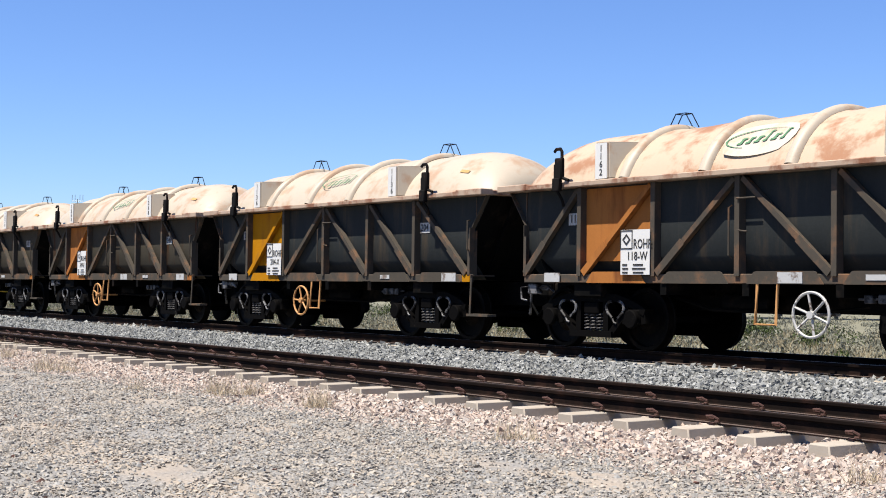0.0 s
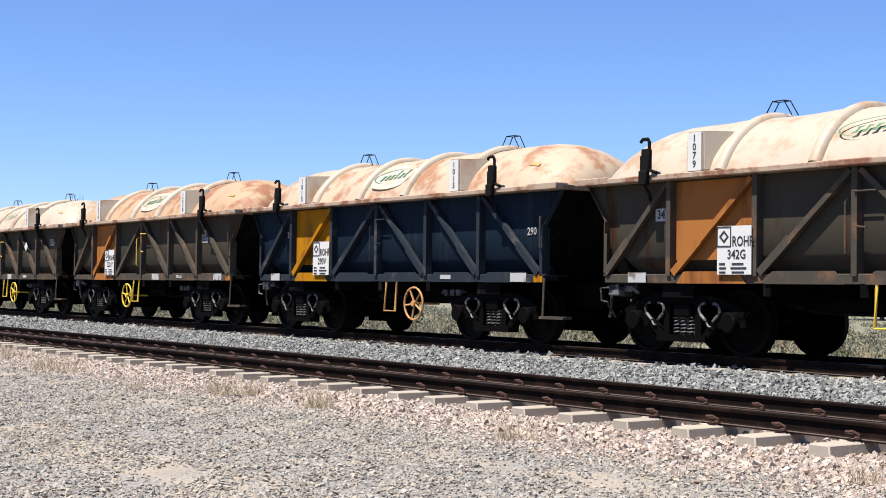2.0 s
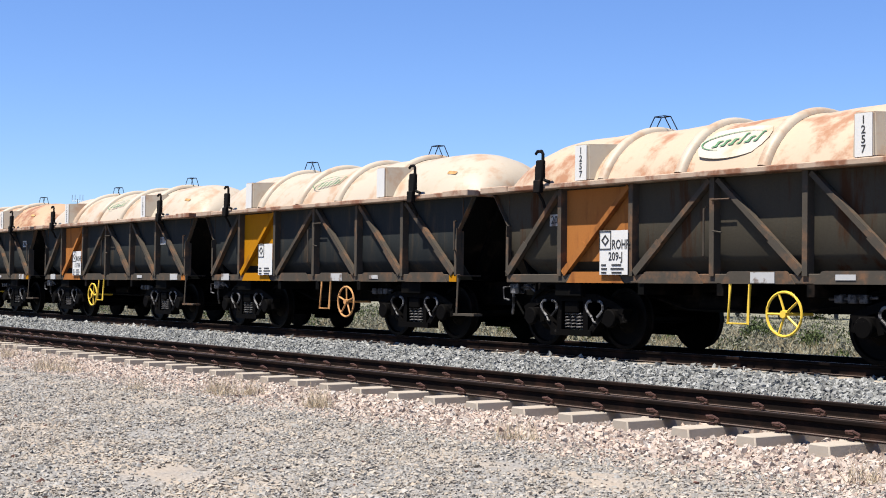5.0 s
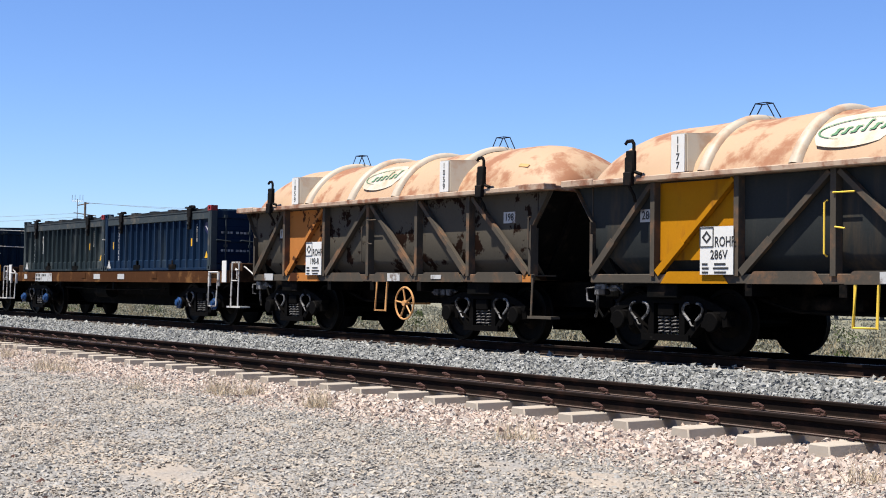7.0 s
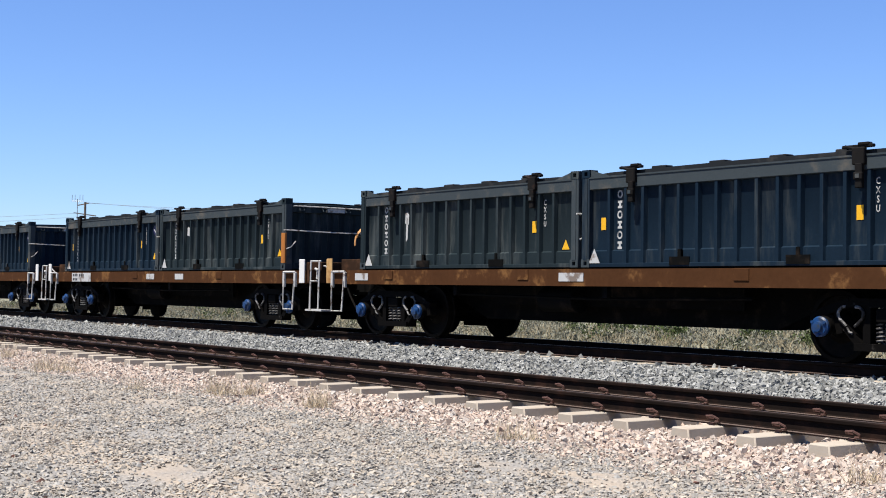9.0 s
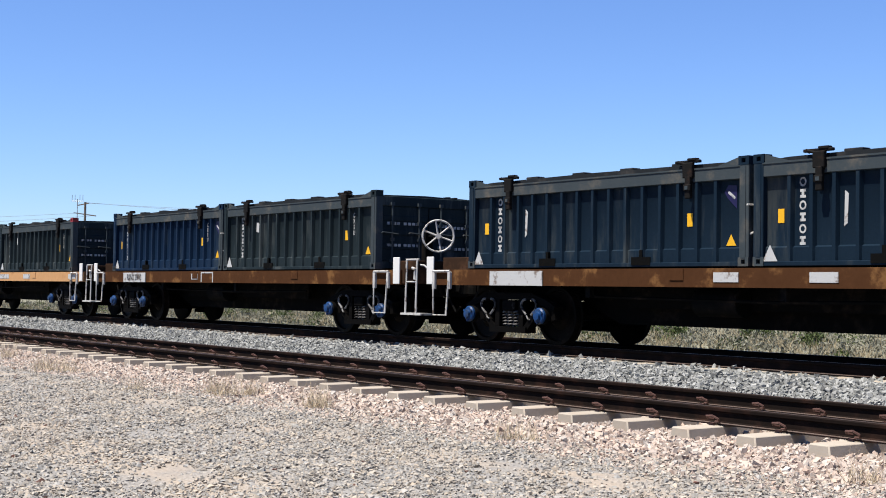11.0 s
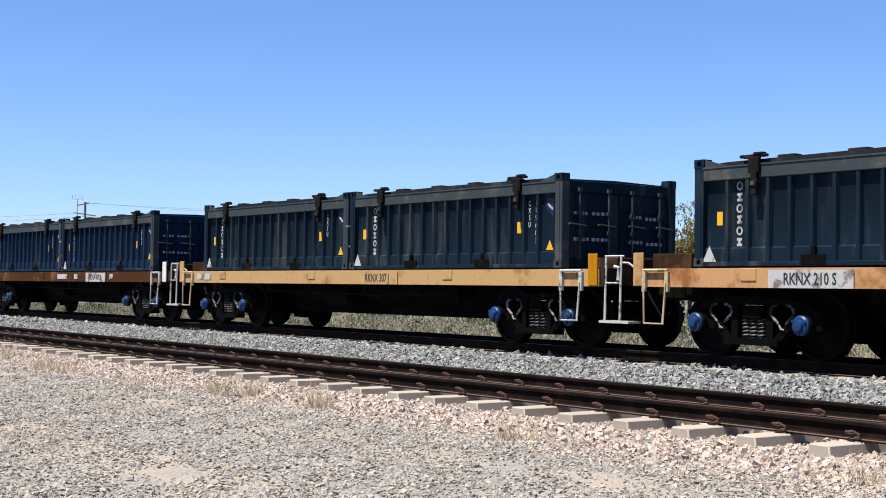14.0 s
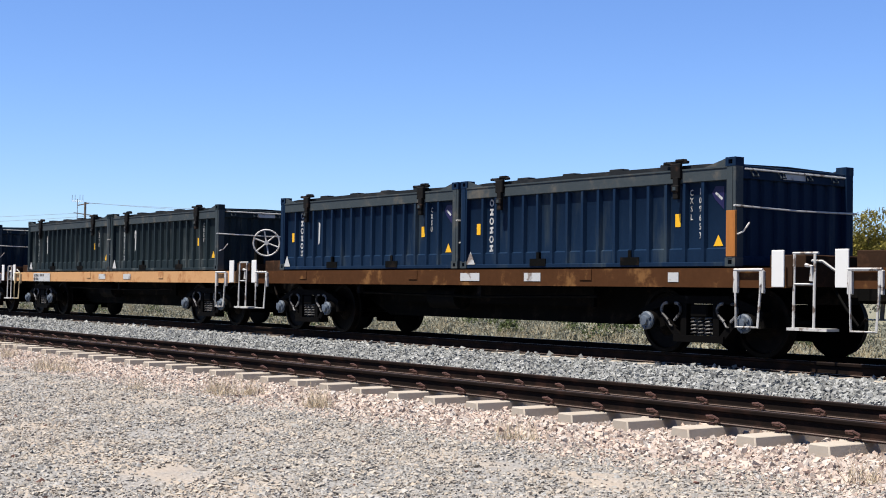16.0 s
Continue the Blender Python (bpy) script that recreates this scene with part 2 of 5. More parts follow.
    l.new(b.outputs[0], out.inputs["Normal"])
    return m


# ---------------------------------------------------------------- mesh tools
CACHE = {}


def finish(name, bm, material):
    for e in bm.edges:
        e.smooth = e.calc_face_angle(0.0) < 0.6
    for f in bm.faces:
        f.smooth = True
    me = bpy.data.meshes.new(name)
    bm.to_mesh(me)
    bm.free()
    me.materials.append(material)
    return me


def part(name, key, make, material, parent, m=None, label=""):
    """One mesh under a thing or part; alike parts share their mesh."""
    k = (name, key, material.name)
    if k not in CACHE:
        bm = bmesh.new()
        make(bm)
        bmesh.ops.recalc_face_normals(bm, faces=bm.faces)
        CACHE[k] = finish(name, bm, material)
    ob = new(name, CACHE[k])
    ob.parent = parent
    if m is not None:
        ob.matrix_basis = m
    if label:
        tagged(ob, label)
    return ob


def box(bm, x0, x1, y0, y1, z0, z1, bevel=0.0):
    r = bmesh.ops.create_cube(bm, size=1, matrix=Matrix.LocRotScale(
        ((x0 + x1) / 2, (y0 + y1) / 2, (z0 + z1) / 2), None, (abs(x1 - x0), abs(y1 - y0), abs(z1 - z0))))
    if bevel:
        es = list({e for v in r["verts"] for e in v.link_edges})
        bmesh.ops.bevel(bm, geom=es, offset=bevel, segments=1, affect="EDGES")


def beam(bm, a, b, w, d, side=(0, 1, 0)):
    """A bar from a to b, d deep along side and w across."""
    a, b, s = Vector(a), Vector(b), Vector(side).normalized()
    t = (b - a).normalized()
    u = t.cross(s).normalized()
    vs = []
    for p in (a, b):
        for i, j in ((-1, -1), (1, -1), (1, 1), (-1, 1)):
            vs.append(bm.verts.new(p + u * (i * w / 2) + s * (j * d / 2)))
    for q in ((0, 1, 2, 3), (7, 6, 5, 4), (0, 4, 5, 1), (1, 5, 6, 2), (2, 6, 7, 3), (3, 7, 4, 0)):
        bm.faces.new([vs[i] for i in q])


def tube(bm, pts, r, seg=6, closed=False):
    pts = [Vector(p) for p in pts]
    rings, n = [], len(pts)
    for i, p in enumerate(pts):
        a = pts[(i - 1) % n] if closed or i else p
        b = pts[(i + 1) % n] if closed or i < n - 1 else p
        t = (b - a).normalized()
        s = t.cross(Vector((0.31, 0.17, 0.93)) if abs(t.z) < 0.9 else Vector((0.2, 1, 0.1))).normalized()
        u = t.cross(s)
        rings.append([bm.verts.new(p + s * (r * math.cos(k * math.tau / seg)) + u * (r * math.sin(k * math.tau / seg))) for k in range(seg)])
    for i in range(n if closed else n - 1):
        A, B = rings[i], rings[(i + 1) % n]
        for k in range(seg):
            bm.faces.new((A[k], A[(k + 1) % seg], B[(k + 1) % seg], B[k]))
    if not closed:
        bm.faces.new(rings[0])
        bm.faces.new(rings[-1])


def lathe(bm, prof, seg=24, c=(0, 0, 0), axis="Y"):
    """A turned body: prof is (along, radius) rows."""
    rings = []
    for h, r in prof:
        ring = []
        for k in range(seg):
            a, b = r * math.cos(k * math.tau / seg), r * math.sin(k * math.tau / seg)
            p = {"Y": (a, h, b), "Z": (a, b, h), "X": (h, a, b)}[axis]
            ring.append(bm.verts.new(Vector(p) + Vector(c)))
        rings.append(ring)
    for A, B in zip(rings, rings[1:]):
        for k in range(seg):
            bm.faces.new((A[k], A[(k + 1) % seg], B[(k + 1) % seg], B[k]))
    bm.faces.new(rings[0])
    bm.faces.new(rings[-1])


def prism(bm, outline, y0, y1):
    """An outline in x and z, pulled from y0 to y1."""
    A = [bm.verts.new((x, y0, z)) for x, z in outline]
    B = [bm.verts.new((x, y1, z)) for x, z in outline]
    bm.faces.new(A)
    bm.faces.new(B[::-1])
    for i in range(len(A)):
        j = (i + 1) % len(A)
        bm.faces.new((A[i], B[i], B[j], A[j]))


def lettering(text, size, material, parent, m, name="lettering", line=1.0, wide=1.0):
    k = (name, text, size, material.name, line, wide)
    if k not in CACHE:
        c = bpy.data.curves.new(name, "FONT")
        c.body, c.size, c.extrude, c.space_line, c.resolution_u = text, size, 0.001, line, 2
        c.align_x, c.align_y, c.offset = "CENTER", "CENTER", size * 0.012
        ob = new(name, c)
        bpy.context.view_layer.update()
        me = bpy.data.meshes.new_from_object(ob.evaluated_get(bpy.context.evaluated_depsgraph_get()))
        bpy.data.objects.remove(ob)
        me.materials.clear()
        me.materials.append(material)
        me.transform(Matrix.Diagonal((wide, 1, 1, 1)))
        CACHE[k] = me
    ob = new(name, CACHE[k])
    ob.parent, ob.matrix_basis = parent, m
    return ob


# ---------------------------------------------------------------- land
PROFILE_Y = [-3000, -60, -14, -8.6, -7.4, -6.3, -5.95, -5.5, -3.3, -2.9, -2.35, -1.95, 1.95, 2.9, 4.0, 9, 30, 120, 3000]
PROFILE_Z = [-0.7, -0.6, -0.52, -0.52, -0.515, -0.485, -0.46, -0.455, -0.45, -0.39, -0.25, -0.17, -0.17, -0.42, -0.5, -0.52, -0.55, -0.6, -0.7]


def land(x, y):
    z = np.interp(y, PROFILE_Y, PROFILE_Z)
    near = np.clip((90 - np.hypot(x, y)) / 40, 0, 1)
    soft = 0.018 * np.sin(1.3 * x + 0.7 * y) * np.sin(0.9 * y - 0.4 * x + 1) + 0.01 * np.sin(3.1 * x - 2.3 * y) + 0.007 * np.sin(6.7 * x + 5.1 * y)
    open_ground = np.clip((np.abs(y + 1.5) - 4.9) / 1.5, 0.12, 1)
    return z + soft * near * open_ground


def build_ground():
    far = [160, 300, 700, 1600, 3000]
    xs = np.array([-v for v in far[::-1]] + list(np.arange(-110, -30, 2.0)) + list(np.arange(-30, 16, 0.25)) + list(np.arange(16, 80, 4.0)) + far)
    ys = np.array([-3000, -1200, -400, -150, -60, -30] + list(np.arange(-18, -7.6, 0.25)) + list(np.arange(-7.6, 4.2, 0.15)) + list(np.arange(4.2, 30, 1.0)) + [34, 45, 60, 90, 150, 400, 1200, 3000])
    X, Y = np.meshgrid(xs, ys)
    Z = land(X, Y)
    nx, ny = len(xs), len(ys)
    i = np.arange(nx * ny).reshape(ny, nx)
    quads = np.stack([i[:-1, :-1], i[:-1, 1:], i[1:, 1:], i[1:, :-1]], -1).reshape(-1, 4)
    me = bpy.data.meshes.new("ground")
    me.from_pydata(np.stack([X, Y, Z], -1).reshape(-1, 3).tolist(), [], quads.tolist())
    me.materials.append(ground_material())
    me.shade_smooth()
    tagged(new("ground", me), "pale sandy ground strewn with fine gravel", "ground", kind="structure")


def many(name, template_v, template_f, place, turn, scale, material):
    """One mesh of many small pieces: each a turned and scaled copy of one of the templates."""
    rng = np.random.default_rng(len(name))
    pick = rng.integers(0, len(template_v), len(place))
    vs, fs, base = [], [], 0
    for k, (tv, tf) in enumerate(zip(template_v, template_f)):
        s = pick == k
        c = s.sum()
        if not c:
            continue
        v = tv[None] * scale[s][:, None, :]
        v = np.einsum("nij,nkj->nki", turn[s], v) + place[s][:, None, :]
        f = tf[None] + (np.arange(c) * len(tv))[:, None, None] + base
        vs.append(v.reshape(-1, 3))
        fs.append(f.reshape(-1, tf.shape[1]))
        base += c * len(tv)
    v, f = np.concatenate(vs), np.concatenate(fs)
    me = bpy.data.meshes.new(name)
    k = f.shape[1]
    me.vertices.add(len(v))
    me.vertices.foreach_set("co", v.astype(np.float32).ravel())
    me.loops.add(f.size)
    me.loops.foreach_set("vertex_index", f.astype(np.int32).ravel())
    me.polygons.add(len(f))
    me.polygons.foreach_set("loop_start", (np.arange(len(f)) * k).astype(np.int32))
    me.update(calc_edges=True)
    me.validate()
    me.shade_flat()
    me.materials.append(material)
    return new(name, me)


def turns(rng, n, tilt=math.pi):
    a, b, c = rng.uniform(0, math.tau, n), rng.uniform(-tilt, tilt, n), rng.uniform(-tilt, tilt, n)
    ca, sa, cb, sb, cc, sc = np.cos(a), np.sin(a), np.cos(b), np.sin(b), np.cos(c), np.sin(c)
    o, l = np.zeros(n), np.ones(n)
    rz = np.stack([np.stack([ca, -sa, o], -1), np.stack([sa, ca, o], -1), np.stack([o, o, l], -1)], 1)
    rx = np.stack([np.stack([l, o, o], -1), np.stack([o, cb, -sb], -1), np.stack([o, sb, cb], -1)], 1)
    ry = np.stack([np.stack([cc, o, sc], -1), np.stack([o, l, o], -1), np.stack([-sc, o, cc], -1)], 1)
    return rz @ rx @ ry


def stone_shapes(rng, count):
    """Angular broken stones: cubes with pushed corners."""
    cube = np.array([(x, y, z) for x in (-0.42, 0.42) for y in (-0.42, 0.42) for z in (-0.42, 0.42)])
    faces = np.array([(0, 1, 3), (0, 3, 2), (4, 6, 7), (4, 7, 5), (0, 4, 5), (0, 5, 1), (2, 3, 7), (2, 7, 6), (0, 2, 6), (0, 6, 4), (1, 5, 7), (1, 7, 3)])
    return [cube * rng.uniform(0.6, 1.15, (8, 1)) + rng.uniform(-0.16, 0.16, (8, 3)) for _ in range(count)], [faces] * count


def pebble_shapes(rng, count):
    """Worn chips: flattened octahedra with pushed corners."""
    tips = np.array([(1, 0, 0), (-1, 0, 0), (0, 1, 0), (0, -1, 0), (0, 0, 1), (0, 0, -1)]) * 0.55
    faces = np.array([(0, 2, 4), (2, 1, 4), (1, 3, 4), (3, 0, 4), (2, 0, 5), (1, 2, 5), (3, 1, 5), (0, 3, 5)])
    return [tips * rng.uniform(0.7, 1.2, (6, 1)) + rng.uniform(-0.16, 0.16, (6, 3)) for _ in range(count)], [faces] * count


def sand_shows(x, y):
    """Above 0 where the sand lies bare: two worn wheel tracks along the line and loose patches."""
    wander = 0.25 * np.sin(0.45 * x + 1.0)
    ruts = np.exp(-((y + 8.05 + wander) / 0.34) ** 2) + np.exp(-((y + 10.3 + wander) / 0.42) ** 2)
    cover = np.sin(0.9 * x + 1.7 * y + 2) + 0.8 * np.sin(1.9 * x - 1.1 * y) + 0.6 * np.sin(3.7 * x + 4.3 * y + 1)
    return ruts * 0.9 - 0.6 * cover - 1.15


def stones(name, label, material, rows, seed, skew=2.2, flat=0.8, tilt=math.pi, shapes=stone_shapes, sunk=(0.05, 0.32)):
    """rows: x0, x1, y0, y1, how many, smallest, largest."""
    rng = np.random.default_rng(seed)
    tv, tf = shapes(rng, 12)
    P, S = [], []
    for x0, x1, y0, y1, n, a, b in rows:
        x, y = rng.uniform(x0, x1, n), rng.uniform(y0, y1, n)
        off = np.abs((x - 0.42 + 0.39) % 0.78 - 0.39)
        bare = (np.abs(y + 4.57) < 1.33) & (off < 0.15)
        bare |= (y < -7.3) & (sand_shows(x, y) + rng.normal(0, 0.6, n) > 0.1)
        x, y = x[~bare], y[~bare]
        n = len(x)
        s = a + (b - a) * rng.beta(1.2, skew, n)
        P.append(np.stack([x, y, land(x, y) + s * rng.uniform(*sunk, n)], -1))
        S.append(s[:, None] * rng.uniform(0.55, 1.25, (n, 3)))
    P, S = np.concatenate(P), np.concatenate(S)
    S *= np.array([1.15, 1.15, flat])
    ob = many(name, tv, tf, P, turns(rng, len(P), tilt), S, material)
    tagged(ob, label, "ballast", kind="stuff")


def build_ballast():
    stones("grey_ballast", "coarse crushed grey stone ballast beside the main track", STONE_GREY,
           [(-24, 9, -3.72, -1.55, 42000, 0.03, 0.075), (-70, -24, -3.72, -1.4, 13000, 0.05, 0.12), (-30, 9, -1.55, 2.2, 3500, 0.04, 0.09)], 3)
    stones("pink_ballast", "loose pinkish crushed stone ballast beside the siding", STONE_PINK,
           [(-16, 9, -6.75, -5.87, 19000, 0.02, 0.075), (-16, 9, -5.87, -5.3, 5500, 0.025, 0.055), (-60, -16, -6.9, -5.87, 8000, 0.045, 0.10), (-50, -16, -5.87, -5.3, 3000, 0.04, 0.07), (-14, 9, -7.4, -6.6, 8500, 0.016, 0.055),
            (-20, 9, -5.3, -3.3, 9000, 0.04, 0.09)], 5, sunk=(0.0, 0.24))
    stones("loose_gravel", "mixed pale and dark loose gravel lying on sand", STONE_MIX,
           [(-5, 7.5, -12.3, -6.8, 84000, 0.014, 0.056), (-12, -5, -12, -6.8, 22000, 0.014, 0.055), (-40, -12, -11, -6.9, 14000, 0.02, 0.07)], 7, 2.6, 0.72, 0.6, pebble_shapes, (0.0, 0.22))
    stones("scattered_stones", "few larger dark stones lying about on the gravel", STONE_DARK,
           [(-10, 8, -12.5, -6.9, 240, 0.022, 0.055)], 9, 2.4, 0.75, 1.0, sunk=(0.05, 0.25))


# ---------------------------------------------------------------- tracks
def rail_profile():
    return [(-0.070, 0), (0.070, 0), (0.070, 0.011), (0.012, 0.03), (0.009, 0.112), (0.034, 0.122), (0.036, 0.148),
            (0.026, 0.157), (-0.026, 0.157), (-0.036, 0.148), (-0.034, 0.122), (-0.009, 0.112), (-0.012, 0.03), (-0.070, 0.011)]


def rail_maker(x0, x1):
    def make(bm):
        pr = rail_profile()
        A, B = [[bm.verts.new((x, y, z)) for y, z in pr] for x in (x0, x1)]
        bm.faces.new(A)
        bm.faces.new(B[::-1])
        for i in range(len(pr)):
            j = (i + 1) % len(pr)
            bm.faces.new((A[i], B[i], B[j], A[j]))
    return make


def sleeper(bm):
    prof = [(-0.13, -0.2), (0.13, -0.2), (0.105, 0.0), (-0.105, 0.0)]
    A, B = [[bm.verts.new((x, y * 1.28, z)) for x, z in prof] for y in (-1, 1)]
    bm.faces.new(A)
    bm.faces.new(B[::-1])
    for i in range(4):
        bm.faces.new((A[i], B[i], B[(i + 1) % 4], A[(i + 1) % 4]))
    bmesh.ops.bevel(bm, geom=list(bm.edges), offset=0.012, segments=1, affect="EDGES")


def clip(bm):
    pts = [(0.0, 0.02, 0.0), (0.075, 0.0, 0.005), (0.095, -0.045, 0.03), (0.05, -0.085, 0.055), (-0.03, -0.08, 0.05), (-0.06, -0.03, 0.03), (-0.045, 0.045, 0.02)]
    tube(bm, [(0.9 * x, 0.85 * y, 1.15 * z + 0.012) for x, y, z in pts], 0.011, 5)
    box(bm, -0.03, 0.02, -0.035, 0.0, -0.015, 0.008)


def track(name, label, y, top, pitch, phase, x0, x1, gauge, clips):
    t = tagged(new(name), label, "railway track", kind="structure")
    t.matrix_basis = pose(0, y, top)
    for s in (-1, 1):
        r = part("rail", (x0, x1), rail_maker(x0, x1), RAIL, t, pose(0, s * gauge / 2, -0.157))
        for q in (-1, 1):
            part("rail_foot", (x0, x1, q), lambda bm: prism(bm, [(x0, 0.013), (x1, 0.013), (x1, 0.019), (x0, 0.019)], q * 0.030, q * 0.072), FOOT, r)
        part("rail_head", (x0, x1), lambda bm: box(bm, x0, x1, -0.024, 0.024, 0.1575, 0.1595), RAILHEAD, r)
    k0, k1 = math.ceil((x0 - phase) / pitch), math.floor((x1 - phase) / pitch)
    for k in range(k0, k1 + 1):
        x = phase + k * pitch
        part("sleeper", 0, sleeper, CONCRETE, t, pose(x, 0.012 * math.sin(k * 2.4), -0.162, 0, 0, 0.5 * math.sin(k * 1.7)))
        if clips and x > -32:
            for s in (-1, 1):
                for q in (-1, 1):
                    part("rail_clip", 0, clip, CLIP, t, pose(x, s * gauge / 2 + q * 0.075, -0.145, 0, 0, 0 if q < 0 else 180))


# ---------------------------------------------------------------- plants and distance
def blade_shapes():
    v = np.array([(-0.5, 0, 0), (0.5, 0, 0), (0.28, 0.15, 0.55), (-0.22, 0.15, 0.55), (0.02, 0.5, 1.0)])
    return [v], [np.array([(0, 1, 2), (0, 2, 3), (3, 2, 4)])]


def leaf_shapes():
    v = np.array([(0, -0.5, 0), (0.22, 0, 0.06), (0, 0.5, 0), (-0.22, 0, 0.06)])
    return [v], [np.array([(0, 1, 2), (0, 2, 3)])]


def grass_tuft(x, y, size, blades, rng):
    n = blades
    p = np.stack([x + rng.normal(0, 0.10 * size, n), y + rng.normal(0, 0.08 * size, n), np.zeros(n)], -1)
    p[:, 2] = land(p[:, 0], p[:, 1]) - 0.01
    h = size * rng.uniform(0.12, 0.34, n)
    ob = many("grass_tuft", *blade_shapes(), p, turns(rng, n, 0.55), np.stack([np.full(n, 0.006), h * 0.5, h], -1), TUFT)
    tagged(ob, "small dry straw-coloured grass tuft on the gravel", "grass tuft", "dry tufts beside the siding")


def clumps(name, label, material, rng, centres, per, leaf, kind="stuff", category="scrub"):
    """Loose clumps of small leaves; centres: x, y, radius, height."""
    c = np.repeat(centres, per, axis=0)
    n = len(c)
    a, r, u = rng.uniform(0, math.tau, n), np.sqrt(rng.uniform(0, 1, n)), rng.uniform(0, 1, n)
    lob = 0.75 + 0.25 * np.sin(3 * a + c[:, 0] * 7)
    p = np.stack([c[:, 0] + np.cos(a) * r * c[:, 2] * lob, c[:, 1] + np.sin(a) * r * c[:, 2] * lob, np.zeros(n)], -1)
    p[:, 2] = land(c[:, 0], c[:, 1]) + u * c[:, 3] * (1 - 0.7 * r * r)
    s = leaf * rng.uniform(0.5, 1.4, n)
    ob = many(name, *leaf_shapes(), p, turns(rng, n), np.stack([s, s, s], -1), material)
    return tagged(ob, label, category, kind=kind)


def build_plants():
    rng = np.random.default_rng(11)
    for x, y, s, b in TUFTS:
        grass_tuft(x, y, s, b, rng)
    n = 3600
    y = 3.2 + 55 * rng.beta(0.9, 2.6, n)
    x = rng.uniform(-75, 12, n)
    clumps("dry_scrub", "low dry grey-green saltbush and straw behind the line", SCRUB, rng,
           np.stack([x, y, rng.uniform(0.2, 0.6, n), rng.uniform(0.15, 0.5, n)], -1), 44, 0.10)
    n = 1500
    y = 2.9 + 22 * rng.beta(1.0, 2.2, n)
    x = rng.uniform(-70, 12, n)
    c = np.repeat(np.stack([x, y, rng.uniform(0.1, 0.3, n), rng.uniform(0.2, 0.5, n)], -1), 26, axis=0)
    p = np.stack([c[:, 0] + rng.normal(0, 1, len(c)) * c[:, 2], c[:, 1] + rng.normal(0, 1, len(c)) * c[:, 2], np.zeros(len(c))], -1)
    p[:, 2] = land(p[:, 0], p[:, 1])
    h = c[:, 3] * rng.uniform(0.5, 1.1, len(c))
    ob = many("dry_grass", *blade_shapes(), p, turns(rng, len(c), 0.45), np.stack([np.full(len(c), 0.014), h * 0.5, h], -1), STRAW)
    tagged(ob, "pale dry grass growing behind the line", "grass", kind="stuff")
    n = 70
    clumps("green_scrub", "small dark green bushes among dry grass", SCRUB_GREEN, rng,
           np.stack([rng.uniform(-60, 10, n), rng.uniform(4.5, 26, n), rng.uniform(0.3, 0.8, n), rng.uniform(0.35, 0.8, n)], -1), 260, 0.09)
    near = np.array([(-15.4, 16.8, 0.75, 0.75), (-14.9, 15.9, 0.5, 0.5), (-16.8, 14.9, 0.5, 0.45), (-20.2, 17.3, 0.9, 0.7), (-21.0, 16.9, 0.6, 0.5), (-22.3, 12.9, 0.5, 0.55), (-25.7, 20.4, 0.9, 0.7), (-43.3, 22.2, 0.9, 0.8), (-11.3, 14.2, 0.7, 0.5)])
    for x, y, w, h in near:
        clumps("bush", "small dark green bush in dry grass beyond the track", SCRUB_GREEN, rng, np.array([(x, y, w, h), (x + 0.4 * w, y - 0.3, 0.7 * w, 0.8 * h)]), 420, 0.11, "", "bush")
    clumps("far_scrub", "distant scrub along the horizon", SCRUB, rng,
           np.stack([rng.uniform(-400, 60, 900), rng.uniform(60, 260, 900), rng.uniform(1, 3, 900), rng.uniform(0.5, 1.3, 900)], -1), 40, 0.5)


def tree(x, y, h, seed):
    rng = np.random.default_rng(seed)
    t = tagged(new("tree"), "bushy yellow-green tree standing beyond the railway", "tree", "trees beyond the line")
    g = float(land(np.array(x), np.array(y)))
    t.matrix_basis = pose(x, y, g - 0.05)
    tips = []
    bm = bmesh.new()
    tube(bm, [(0, 0, 0), (0.08, 0.02, h * 0.18), (0.02, 0.06, h * 0.34)], 0.13, 7)
    for k in range(9):
        a, l = k * 2.4 + rng.uniform(-0.4, 0.4), rng.uniform(0.28, 0.5) * h
        lift = rng.uniform(0.5, 1.0)
        mid = (math.cos(a) * l * 0.4, math.sin(a) * l * 0.4, h * 0.3 + lift * l * 0.45)
        tip = (math.cos(a) * l * 0.75, math.sin(a) * l * 0.75, h * 0.3 + lift * l)
        tube(bm, [(0.03, 0.04, h * rng.uniform(0.12, 0.33)), mid, tip], 0.045, 5)
        tips += [mid, tip]
    me = finish("trunk", bm, BARK)
    o = new("trunk", me)
    o.parent = t
    cl = []
    for tip in tips:
        for _ in range(4):
            cl.append((*(np.array(tip) + rng.normal(0, 0.11 * h, 3)), rng.uniform(0.07, 0.15) * h))
    cl = np.repeat(np.array(cl), 240, axis=0)
    d = rng.normal(size=(len(cl), 3))
    d /= np.linalg.norm(d, axis=1)[:, None]
    p = cl[:, :3] + d * (cl[:, 3] * rng.uniform(0.25, 1, len(cl)) ** 0.5)[:, None] * np.array([1.1, 1.1, 0.8])
    p[:, 2] = np.maximum(p[:, 2], 0.1)
    s = rng.uniform(0.09, 0.24, len(cl))
    c = many("crown", *leaf_shapes(), p, turns(rng, len(cl)), np.stack([s, s * 1.4, s], -1), WATTLE)
    c.parent = t


